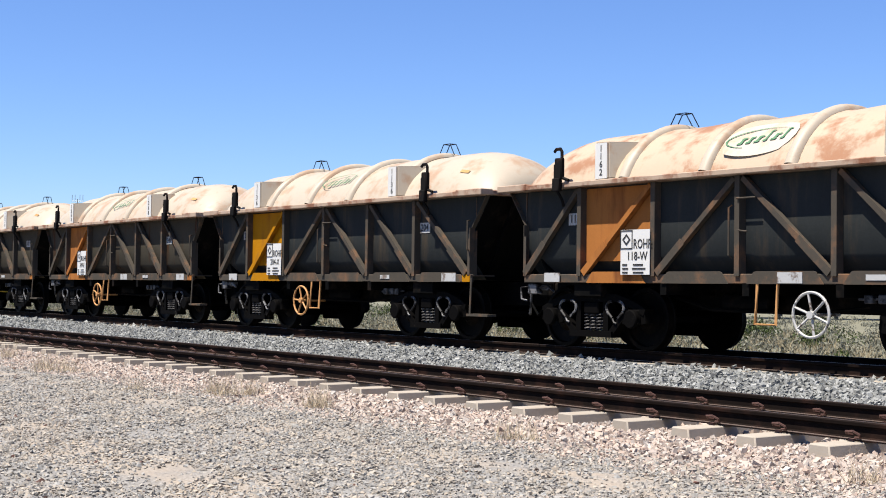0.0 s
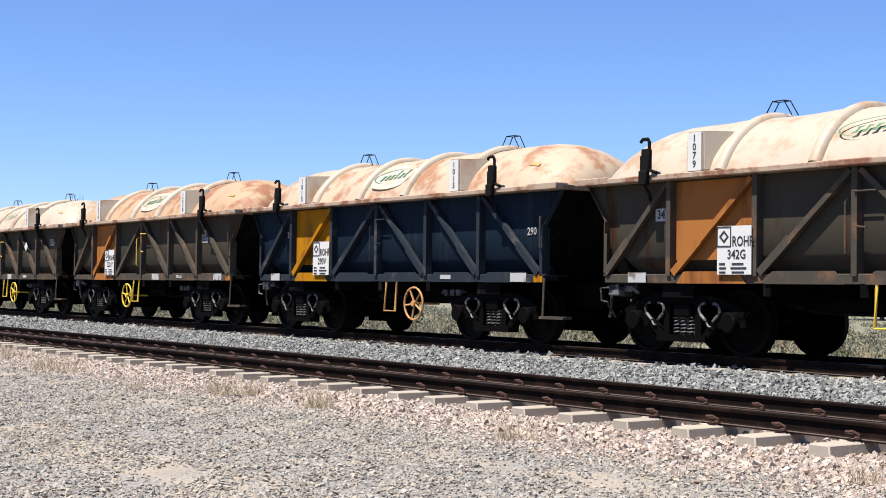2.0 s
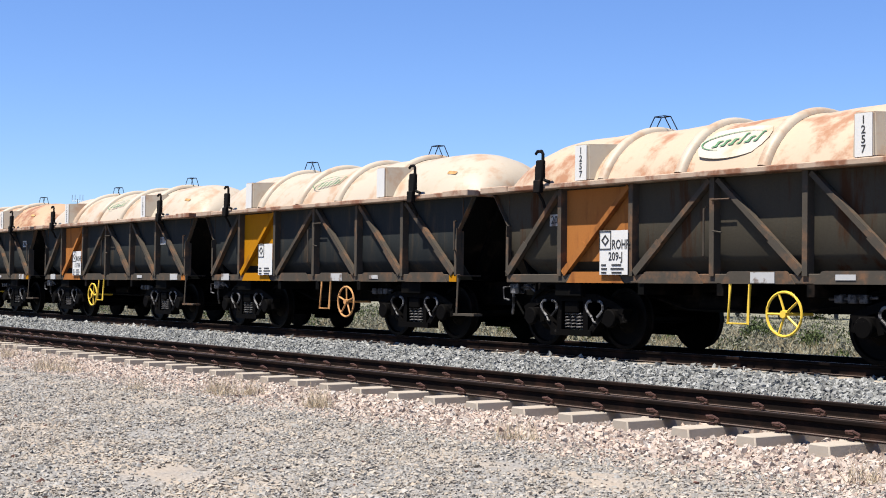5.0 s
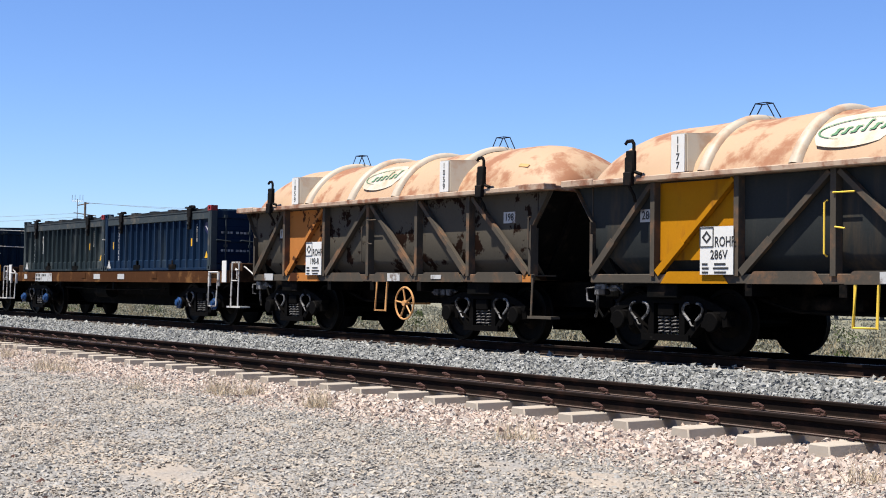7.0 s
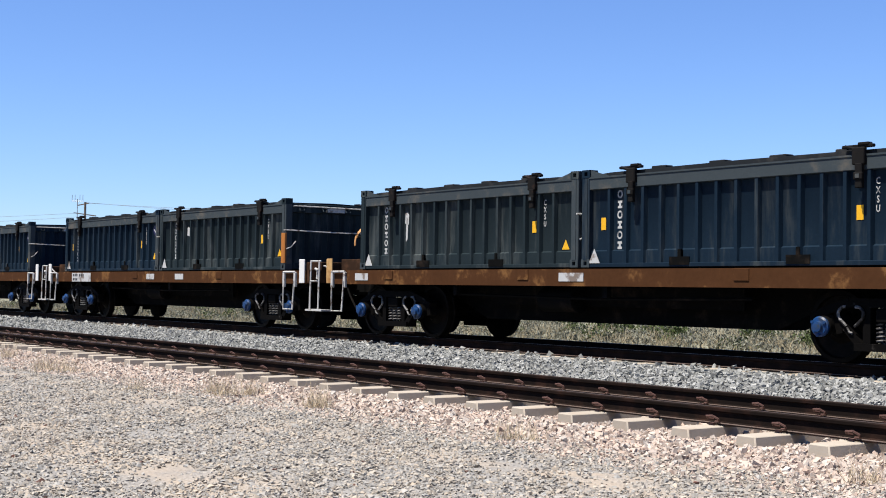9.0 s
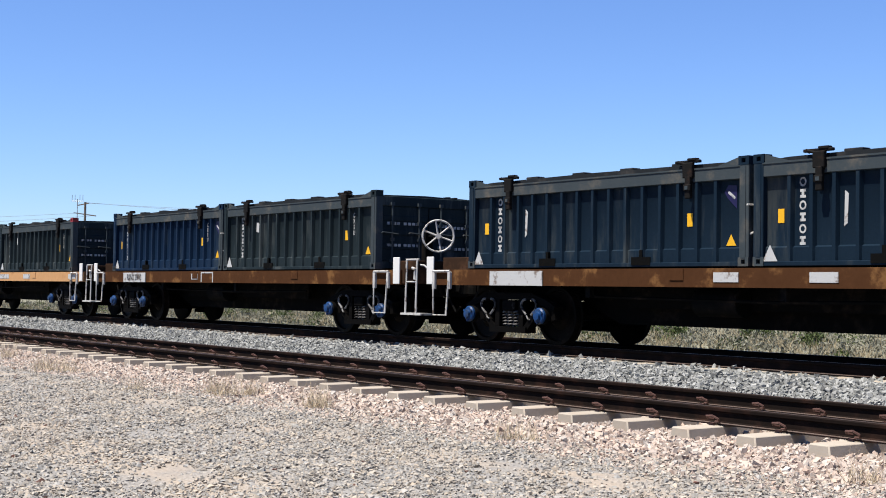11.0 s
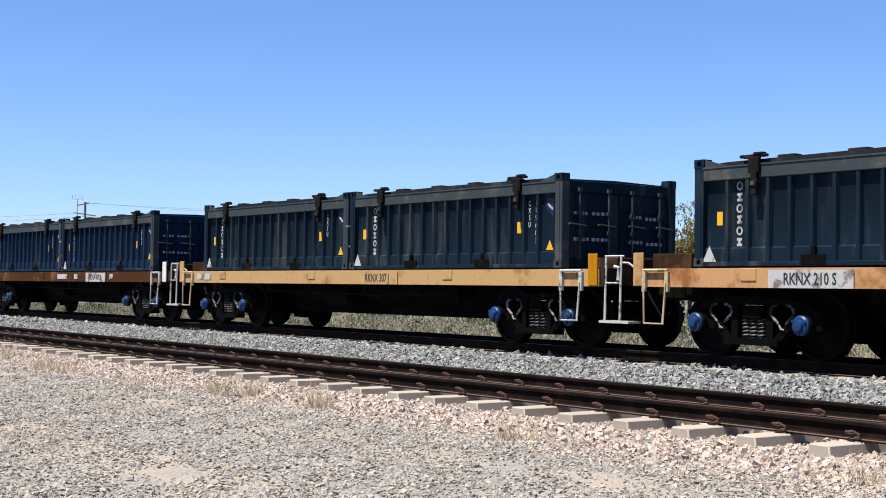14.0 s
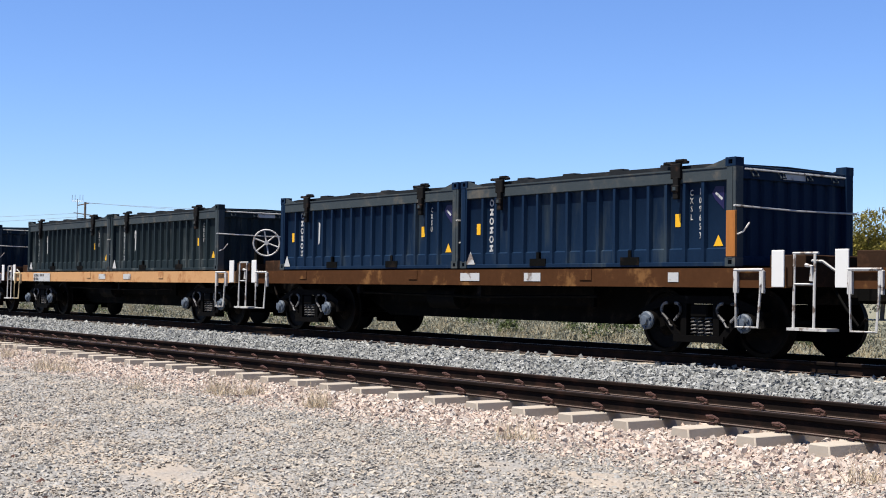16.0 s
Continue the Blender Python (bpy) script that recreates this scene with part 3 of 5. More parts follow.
def build_distance():
    mast = tagged(new("antenna_mast"), "thin galvanised antenna mast with forked aerials", "antenna mast")
    mast.matrix_basis = pose(MX, MY, -0.6)
    part("pole", 0, lambda bm: tube(bm, [(0, 0, 0), (0, 0, 11.0)], 0.05, 6), MAST, mast)
    part("crossarm", 0, lambda bm: tube(bm, [(-0.42, -0.46, 10.75), (0.42, 0.46, 10.75)], 0.03, 5), MAST, mast)
    for s in (-1, -0.45, 0.45, 1):
        part("aerial", s, lambda bm: tube(bm, [(0.42 * s, 0.46 * s, 10.7), (0.42 * s, 0.46 * s, 11.45)], 0.03, 5), MAST, mast)
    p = tagged(new("power_pole"), "timber power pole with two crossarms", "power pole")
    p.matrix_basis = pose(PX, PY, -0.6)
    part("pole", 1, lambda bm: tube(bm, [(0, 0, 0), (0, 0, 11.25)], 0.14, 7), POLE, p)
    part("crossarm", 1, lambda bm: beam(bm, (-0.75, -0.65, 10.85), (0.35, 0.3, 11.1), 0.14, 0.12, (0, 0, 1)), POLE, p)
    part("crossarm", 2, lambda bm: beam(bm, (-0.75, -1.1, 9.95), (0.75, 1.1, 9.6), 0.14, 0.12, (0, 0, 1)), POLE, p)
    for k, (a, z, side, drop) in enumerate(((0.35, 11.1, 1, 1.2), (0.0, 11.2, 1, 1.7), (-0.9, 9.9, -1, 1.0), (0.9, 9.6, -1, 1.3))):
        w = tagged(new("power_line"), "thin sagging overhead power line", "power line", "lines from the pole")
        w.matrix_basis = pose(PX, PY, -0.6)
        far = (60 * side, 52 * side)
        part("wire", k, lambda bm: tube(bm, [(a + far[0] * u, a * 0.9 + far[1] * u, z - 4 * drop * u * (1 - u)) for u in [i / 12 for i in range(13)]], 0.014, 4), POLE, w)


# ---------------------------------------------------------------- running gear
AXLE_R = 0.46


def wheelset(bm):
    for s in (-1, 1):
        lathe(bm, [(s * 0.675, 0.10), (s * 0.678, 0.47), (s * 0.685, 0.488), (s * 0.70, 0.485), (s * 0.712, 0.463), (s * 0.81, 0.456),
                   (s * 0.815, 0.40), (s * 0.775, 0.385), (s * 0.752, 0.22), (s * 0.79, 0.16), (s * 0.84, 0.13), (s * 0.84, 0.085)], 26)
    lathe(bm, [(-1.05, 0.07), (1.05, 0.07)], 10)


def bolster(bm):
    box(bm, -0.2, 0.2, -0.95, 0.95, 0.50, 0.68, 0.02)
    lathe(bm, [(0.68, 0.2), (0.78, 0.2)], 16, axis="Z")
    for s in (-1, 1):
        box(bm, s * 0.45 - 0.05, s * 0.45 + 0.05, -0.8, 0.8, 0.28, 0.42, 0.01)
        for q in (-1, 1):
            box(bm, s * 0.37, s * 0.42, q * 0.66, q * 0.78, 0.30, 0.62, 0.01)


def side_frame(bm):
    """A cast three-piece frame: two openings with rounded rims round the axles, a spring nest between."""
    top = [(-1.12, 0.56), (-0.9, 0.66), (-0.55, 0.76), (0.55, 0.76), (0.9, 0.66), (1.12, 0.56)]
    for a, b in zip(top, top[1:]):
        beam(bm, (a[0], 0, a[1]), (b[0], 0, b[1]), 0.11, 0.17)
    for s in (-1, 1):
        for a, b, w in (((0.72, 0.57), (0.40, 0.24), 0.10), ((0.30, 0.74), (0.30, 0.22), 0.11), ((0.74, 0.70), (0.72, 0.50), 0.09),
                        ((1.06, 0.60), (1.10, 0.40), 0.09), ((0.74, 0.56), (0.70, 0.38), 0.09)):
            beam(bm, (s * a[0], 0, a[1]), (s * b[0], 0, b[1]), w, 0.15)
    beam(bm, (-0.46, 0, 0.225), (0.46, 0, 0.225), 0.09, 0.22)
    box(bm, -0.16, 0.16, -0.1, 0.1, 0.52, 0.70, 0.02)


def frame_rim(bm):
    """The worn shoulders of a frame opening, their highlight modelled as a pale rounded arc over each upper corner,
    open towards the foot.
    """
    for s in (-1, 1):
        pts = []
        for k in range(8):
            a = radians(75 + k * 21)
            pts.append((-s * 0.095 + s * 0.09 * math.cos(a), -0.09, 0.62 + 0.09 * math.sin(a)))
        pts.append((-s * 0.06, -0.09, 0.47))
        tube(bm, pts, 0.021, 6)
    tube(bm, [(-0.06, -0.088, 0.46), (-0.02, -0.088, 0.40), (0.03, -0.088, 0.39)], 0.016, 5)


def spring(bm):
    pts = [(0.052 * math.cos(a), 0.052 * math.sin(a), 0.27 + 0.25 * a / (math.tau * 5)) for a in [i * math.tau / 9 for i in range(46)]]
    tube(bm, pts, 0.014, 5)


def axle_box(bm):
    box(bm, -0.13, 0.13, -0.10, 0.10, 0.39, 0.60, 0.02)
    lathe(bm, [(-0.10, 0.135), (-0.15, 0.135), (-0.165, 0.12)], 16, (0, 0, AXLE_R))


def axle_cap(bm):
    lathe(bm, [(-0.165, 0.125), (-0.20, 0.13), (-0.22, 0.11), (-0.225, 0.07), (-0.265, 0.065), (-0.27, 0.025)], 16, (0, 0, AXLE_R))
    for k in range(3):
        a = k * math.tau / 3 + 0.5
        lathe(bm, [(-0.22, 0.022), (-0.24, 0.022)], 6, (0.105 * math.cos(a), 0, AXLE_R + 0.105 * math.sin(a)))


WHEELSETS = []


def bogie(parent, x, x16, cap, half=0.9):
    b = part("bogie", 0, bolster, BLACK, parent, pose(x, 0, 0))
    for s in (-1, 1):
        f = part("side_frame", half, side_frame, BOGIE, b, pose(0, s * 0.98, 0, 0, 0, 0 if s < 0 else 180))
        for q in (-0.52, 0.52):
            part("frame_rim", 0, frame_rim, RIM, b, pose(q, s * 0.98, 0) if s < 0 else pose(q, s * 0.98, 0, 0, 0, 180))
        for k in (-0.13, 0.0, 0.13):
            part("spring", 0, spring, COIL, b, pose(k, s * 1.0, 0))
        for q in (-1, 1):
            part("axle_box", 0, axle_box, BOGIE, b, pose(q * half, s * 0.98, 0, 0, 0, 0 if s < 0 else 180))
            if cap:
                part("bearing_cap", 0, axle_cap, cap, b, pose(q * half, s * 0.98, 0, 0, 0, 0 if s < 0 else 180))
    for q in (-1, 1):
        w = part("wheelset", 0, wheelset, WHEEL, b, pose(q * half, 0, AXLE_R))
        WHEELSETS.append((w, q * half, x16 + x))


def coupler(bm):
    box(bm, 0, 0.42, -0.09, 0.09, 0.80, 0.98, 0.02)
    box(bm, 0.36, 0.60, -0.17, 0.15, 0.74, 1.04, 0.04)
    tube(bm, [(0.1, -0.3, 0.95), (0.3, -0.32, 0.7), (0.5, -0.3, 0.45), (0.62, -0.3, 0.55)], 0.022, 5)


def ring_wheel(r):
    def make(bm):
        tube(bm, [(r * math.cos(k * math.tau / 28), 0, r * math.sin(k * math.tau / 28)) for k in range(28)], 0.019, 6, True)
    return make


def wheel_spoke(bm):
    tube(bm, [(0, 0.02, 0), (0.28, 0, 0)], 0.017, 5)


def wheel_hub(bm):
    lathe(bm, [(-0.03, 0.05), (0.05, 0.05), (0.05, 0.02), (0.55, 0.02)], 10)


def brake_wheel(key, spokes, material, parent, m, label=""):
    rim = part("hand_wheel", key, ring_wheel(0.28), material, parent, m, label)
    part("hub", 0, wheel_hub, material, rim)
    for k in range(spokes):
        part("spoke", 0, wheel_spoke, material, rim, pose(0, 0, 0, 0, 20 + 360 * k / spokes, 0))


# ---------------------------------------------------------------- ore wagons
POSTS = (-3.24, -1.69, -0.13, 1.43, 2.94)
TOP, SILL = 2.40, 0.98
SHEET, EDGE = 1.11, 1.235


def hopper(bm):
    """The open steel body: upright sides that turn in at the foot, their ends cut back below the top corners."""
    rows = [(TOP, 4.98, SHEET), (1.88, 4.58, SHEET), (1.36, 4.56, SHEET), (1.27, 4.56, SHEET - 0.06), (1.02, 4.5, SHEET - 0.3)]
    loops = [[bm.verts.new(p) for p in ((-l, -w, z), (l, -w, z), (l, w, z), (-l, w, z))] for z, l, w in rows]
    for A, B in zip(loops, loops[1:]):
        for i in (0, 2):
            bm.faces.new((A[i], A[(i + 1) % 4], B[(i + 1) % 4], B[i]))
    bm.faces.new(loops[-1])


def end_sheet(bm):
    """The sloping end plate, set in from the ends of the sides, with two stiffeners."""
    prism(bm, [(4.86, TOP), (4.90, TOP), (4.08, 1.03), (4.04, 1.03)], -SHEET + 0.01, SHEET - 0.01)


def end_stiffener(bm):
    prism(bm, [(4.90, TOP), (4.96, TOP), (4.14, 1.03), (4.08, 1.03)], -0.05, 0.05)


def panel_sheet(bm):
    prism(bm, [(-3.21, 1.30), (-1.72, 1.30), (-1.72, TOP - 0.02), (-3.21, TOP - 0.02)], -0.006, 0.0)


def post(bm):
    box(bm, -0.042, 0.042, -EDGE, -EDGE + 0.014, SILL + 0.10, TOP)
    box(bm, -0.042, -0.030, -EDGE + 0.014, -SHEET + 0.01, SILL + 0.1, TOP)
    box(bm, 0.030, 0.042, -EDGE + 0.014, -SHEET + 0.01, SILL + 0.1, TOP)


def diagonal(x0, x1):
    """A channel brace that widens at its foot."""
    def make(bm):
        a, b = Vector((x0, 0, SILL + 0.14)), Vector((x1, 0, TOP - 0.03))
        beam(bm, a + Vector((0, -EDGE + 0.018, 0)), b + Vector((0, -EDGE + 0.018, 0)), 0.072, 0.012)
        t = (b - a).normalized()
        u = Vector((-t.z, 0, t.x))
        for s in (-1, 1):
            beam(bm, a + u * s * 0.031 + Vector((0, -EDGE + 0.062, 0)), b + u * s * 0.031 + Vector((0, -EDGE + 0.062, 0)), 0.010, 0.08)
        c = a + t * 0.66
        beam(bm, a + Vector((0, -EDGE + 0.008, 0)), c + Vector((0, -EDGE + 0.008, 0)), 0.108, 0.010)
    return make


def end_post(s):
    """An upright angle at the corner, and a narrow flange up the raked edge above it."""
    def make(bm):
        box(bm, s * 4.55, s * 4.562, -EDGE + 0.02, -SHEET + 0.05, SILL + 0.1, 1.88)
        box(bm, s * 4.50, s * 4.55, -EDGE + 0.02, -EDGE + 0.034, SILL + 0.1, 1.70)
        beam(bm, (s * 4.56, -SHEET - 0.03, 1.87), (s * 4.95, -SHEET - 0.03, TOP), 0.012, 0.09)
        box(bm, s * 4.60, s * 4.615, -SHEET - 0.012, -SHEET, 1.95, TOP)
    return make


def sill(bm):
    box(bm, -4.55, 4.58, -EDGE + 0.03, -EDGE + 0.10, SILL, SILL + 0.13, 0.01)
    box(bm, -4.55, 4.58, -EDGE + 0.10, -0.7, SILL + 0.10, SILL + 0.12)


def sill_pad(bm):
    prism(bm, [(-0.62, 0.0), (0.62, 0.0), (0.50, 0.155), (0.46, 0.165), (-0.46, 0.165), (-0.50, 0.155)], -EDGE + 0.012, -EDGE + 0.026)


def lower_frame(bm):
    box(bm, -4.9, 4.9, -0.22, 0.22, 0.60, 1.0, 0.01)
    for x in (-3.13, 3.13):
        box(bm, x - 0.3, x + 0.3, -1.15, 1.15, 0.78, 1.02, 0.01)
    for x in (-1.5, 0, 1.5):
        box(bm, x - 0.06, x + 0.06, -1.2, 1.2, 0.82, 1.0)


LID_R, LID_C = 1.31, -0.51


def lid_at(x, a, lift=0.0):
    """A point of the lid's shell: a is 0 at one rim and 1 at the other."""
    ax = abs(x)
    h = 1.0 if ax < 3.45 else max(0.0, 1 - ((ax - 3.45) / 1.45) ** 2.3) ** 0.5
    half = math.acos(-LID_C / LID_R)
    ang = math.pi / 2 + half - 2 * half * a
    y, z = (LID_R + lift) * math.cos(ang), LID_C + (LID_R + lift) * math.sin(ang)
    return Vector((x, y * (0.35 + 0.65 * h ** 0.5), 2.48 + max(0, z) * h))


def lid_shell(bm):
    xs = [-4.9, -4.88, -4.82, -4.7, -4.52, -4.3, -4.0, -3.7, -3.45] + [-3 + 0.5 * k for k in range(13)] + [3.45, 3.7, 4.0, 4.3, 4.52, 4.7, 4.82, 4.88, 4.9]
    n = 22
    rows = []
    for x in xs:
        bow = 0.02 * math.sin(x * 4.4)
        rows.append([bm.verts.new(lid_at(x, k / n, bow if abs(x) < 3 else 0)) for k in range(n + 1)])
    for A, B in zip(rows, rows[1:]):
        for k in range(n):
            bm.faces.new((A[k], A[k + 1], B[k + 1], B[k]))


def lid_rim(bm):
    box(bm, -5.03, 5.03, -1.36, -1.10, TOP + 0.005, TOP + 0.085, 0.012)
    box(bm, -5.03, 5.03, 1.10, 1.36, TOP + 0.005, TOP + 0.085, 0.012)
    for s in (-1, 1):
        box(bm, s * 4.7, s * 5.03, -1.36, 1.36, TOP + 0.008, TOP + 0.088, 0.012)
        box(bm, s * 4.35, s * 5.05, -1.375, -1.12, TOP + 0.0, TOP + 0.105, 0.012)


def lid_rib(bm):
    n, rows = 26, []
    for k in range(n + 1):
        row = []
        for j in range(7):
            g = j * math.pi / 6
            row.append(bm.verts.new(lid_at(-0.10 * math.cos(g), k / n, 0.085 * math.sin(g) - 0.005)))
        rows.append(row)
    for A, B in zip(rows, rows[1:]):
        for j in range(6):
            bm.faces.new((A[j], A[j + 1], B[j + 1], B[j]))


def number_box(s):
    """A wedge-shaped housing: a narrow face, widening back into the shell."""
    def make(bm):
        y0, y1 = s * 1.30, s * 0.72
        A = [bm.verts.new((x, y0, z)) for x, z in ((-0.16, 2.49), (0.16, 2.49), (0.15, 3.03), (-0.15, 3.04))]
        B = [bm.verts.new((x, y1, z)) for x, z in ((-0.44, 2.49), (0.44, 2.49), (0.24, 3.06), (-0.24, 3.06))]
        bm.faces.new(A)
        bm.faces.new(B[::-1])
        for i in range(4):
            j = (i + 1) % 4
            bm.faces.new((A[i], B[i], B[j], A[j]))
        bmesh.ops.bevel(bm, geom=list(bm.edges), offset=0.02, segments=2, affect="EDGES")
    return make


def top_loop(bm):
    z = LID_C + LID_R + 2.48 + 0.07
    for y in (-0.07, 0.07):
        tube(bm, [(-0.24, y, z - 0.04), (-0.10, y, z + 0.17), (0.10, y, z + 0.17), (0.24, y, z - 0.04)], 0.009, 5)
    for x in (-0.10, 0.10):
        tube(bm, [(x, -0.07, z + 0.17), (x, 0.07, z + 0.17)], 0.009, 5)


def latch(bm):
    latch_full(bm)
    for v in bm.verts:
        v.co.x *= 0.78
        v.co.y = -1.36 + (v.co.y + 1.36) * 0.85
        v.co.z = 2.42 + (v.co.z - 2.42) * 0.9


def latch_full(bm):
    box(bm, -0.10, 0.10, -1.47, -1.37, 2.34, 2.56, 0.015)
    box(bm, -0.07, 0.13, -1.44, -1.34, 2.54, 2.90, 0.02)
    box(bm, -0.12, -0.04, -1.42, -1.33, 2.52, 2.80, 0.015)
    tube(bm, [(0.10, -1.39, 2.88), (0.10, -1.39, 3.0), (0.06, -1.39, 3.05), (-0.07, -1.39, 3.05), (-0.12, -1.39, 3.01)], 0.03, 6)
    tube(bm, [(0.02, -1.44, 2.36), (0.05, -1.34, 2.2), (0.02, -1.28, 2.1)], 0.03, 6)
    tube(bm, [(0.12, -1.38, 2.56), (0.26, -1.36, 2.52)], 0.03, 6)


def curved_patch(bm, outline, x0, a0, sx, sa, lift):
    """A flat outline laid onto the lid's shell."""
    vs = [bm.verts.new(lid_at(x0 + u * sx, a0 + v * sa, lift)) for u, v in outline]
    bm.faces.new(vs)


def logo_patch(bm):
    n = 9
    for i in range(n):
        for j in range(4):
            def p(a, b):
                u, v = -1 + 2 * a / n, -1 + 2 * b / 4
                u, v = u * (1 - 0.38 * v * v) ** 0.5, v * (1 - 0.38 * u * u) ** 0.5
                return lid_at(u * 0.60 + v * 0.03, 0.165 + v * 0.105 , 0.024)
            bm.faces.new([bm.verts.new(p(i, j)), bm.verts.new(p(i + 1, j)), bm.verts.new(p(i + 1, j + 1)), bm.verts.new(p(i, j + 1))])
    bmesh.ops.remove_doubles(bm, verts=bm.verts, dist=0.0005)


def logo_marks(bm):
    """A leaning open swoosh and six plain strokes inside it."""
    k0 = 22
    for k in range(k0):
        a, b = 0.75 + k * 3.6 / k0, 0.75 + (k + 1) * 3.6 / k0
        w = 0.012 + 0.05 * math.sin(math.pi * k / k0)
        q = [(math.cos(a), math.sin(a)), (math.cos(b), math.sin(b)), (math.cos(b) * (1 - w), math.sin(b) * (1 - 2 * w)), (math.cos(a) * (1 - w), math.sin(a) * (1 - 2 * w))]
        curved_patch(bm, [(u, v + 0.22 * u) for u, v in q], 0.0, 0.165, 0.56, 0.058, 0.034)
    for k, (w, h) in enumerate(((0.085, 0.72), (0.075, 0.72), (0.085, 0.72), (0.055, 1.3), (0.085, 0.72), (0.06, 1.25))):
        u = -0.62 + k * 0.265
        for z0, z1, lean, cut in ((-0.62, -0.42, 0.0, 1.0), (-0.42, -0.62 + h - 0.18, 0.05, 0.55), (-0.62 + h - 0.18, -0.62 + h, 0.10, 1.0)):
            o = [(u - w * cut + lean, z0), (u + w * cut + lean, z0), (u + w * cut + lean + 0.04, z1), (u - w * cut + lean + 0.04, z1)]
            curved_patch(bm, [(x, v + 0.22 * x) for x, v in o], 0.03, 0.165, 0.52, 0.054, 0.036)


def ladder_rail(bm):
    tube(bm, [(-0.20, -1.25, 1.32), (-0.20, -1.31, 1.35), (-0.20, -1.31, 1.98), (-0.20, -1.25, 2.01)], 0.013, 6)
    tube(bm, [(-0.12, -1.25, 2.10), (0.20, -1.25, 2.10)], 0.012, 6)
    tube(bm, [(-0.09, -1.25, 1.68), (0.06, -1.25, 1.66)], 0.012, 6)


def step_loop(bm):
    tube(bm, [(-0.17, -1.2, 1.0), (-0.17, -1.24, 0.46), (0.17, -1.24, 0.46), (0.17, -1.2, 1.0)], 0.022, 6)


def uncoupling_gear(bm):
    """Brackets, a lever and a hose below the corner."""
    box(bm, -4.52, -4.30, -1.16, -1.02, 0.80, 0.97, 0.015)
    box(bm, -4.24, -4.06, -1.12, -1.0, 0.86, 0.96, 0.015)
    tube(bm, [(-4.30, -1.1, 0.90), (-4.05, -1.14, 0.93), (-3.92, -1.12, 0.84)], 0.02, 6)
    tube(bm, [(-4.70, -0.9, 0.92), (-4.70, -1.14, 0.90), (-4.66, -1.16, 0.72), (-4.54, -1.14, 0.70)], 0.016, 5)
    tube(bm, [(-4.55, -1.05, 0.88), (-4.62, -1.0, 0.60), (-4.76, -0.9, 0.48)], 0.022, 6)


def release_valve(bm):
    """A small valve on a rod beside the brake wheel."""
    tube(bm, [(-0.42, -1.0, 0.80), (0.30, -1.0, 0.82)], 0.018, 6)
    for x in (-0.25, -0.05, 0.12):
        box(bm, x - 0.06, x + 0.06, -1.06, -0.95, 0.75, 0.86, 0.012)


def end_step(bm):
    tube(bm, [(4.60, -1.2, 1.05), (4.62, -1.24, 0.44)], 0.018, 6)
    box(bm, 4.55, 5.12, -1.26, -1.08, 0.42, 0.46)


def board(x0, x1, z0, z1, y, t=0.008):
    def make(bm):
        box(bm, x0, x1, -y - t, -y, z0, z1)
    return make


def diamond(bm):
    def ring(r, x0, z0):
        return [(x0 + r, z0), (x0, z0 + r), (x0 - r, z0), (x0, z0 - r)]
    o, i = ring(0.085, -2.11, 1.635), ring(0.05, -2.11, 1.635)
    for k in range(4):
        j = (k + 1) % 4
        bm.faces.new([bm.verts.new((x, -EDGE - 0.031, z)) for x, z in (o[k], o[j], i[j], i[k])])
    for x0, x1, z0, z1 in ((-2.235, -1.985, 1.755, 1.77), (-2.235, -1.985, 1.50, 1.515), (-2.235, -2.22, 1.515, 1.755), (-2.0, -1.985, 1.515, 1.755)):
        box(bm, x0, x1, -EDGE - 0.033, -EDGE - 0.028, z0, z1)


def small_bars(bm):
    for k, (a, b) in enumerate(((-2.17, -2.07), (-1.95, -1.75), (-2.17, -2.05), (-1.97, -1.70), (-2.17, -2.06), (-1.95, -1.74))):
        z = 1.27 - 0.055 * (k // 2)
        box(bm, a, b, -EDGE - 0.032, -EDGE - 0.028, z - 0.012, z + 0.012)


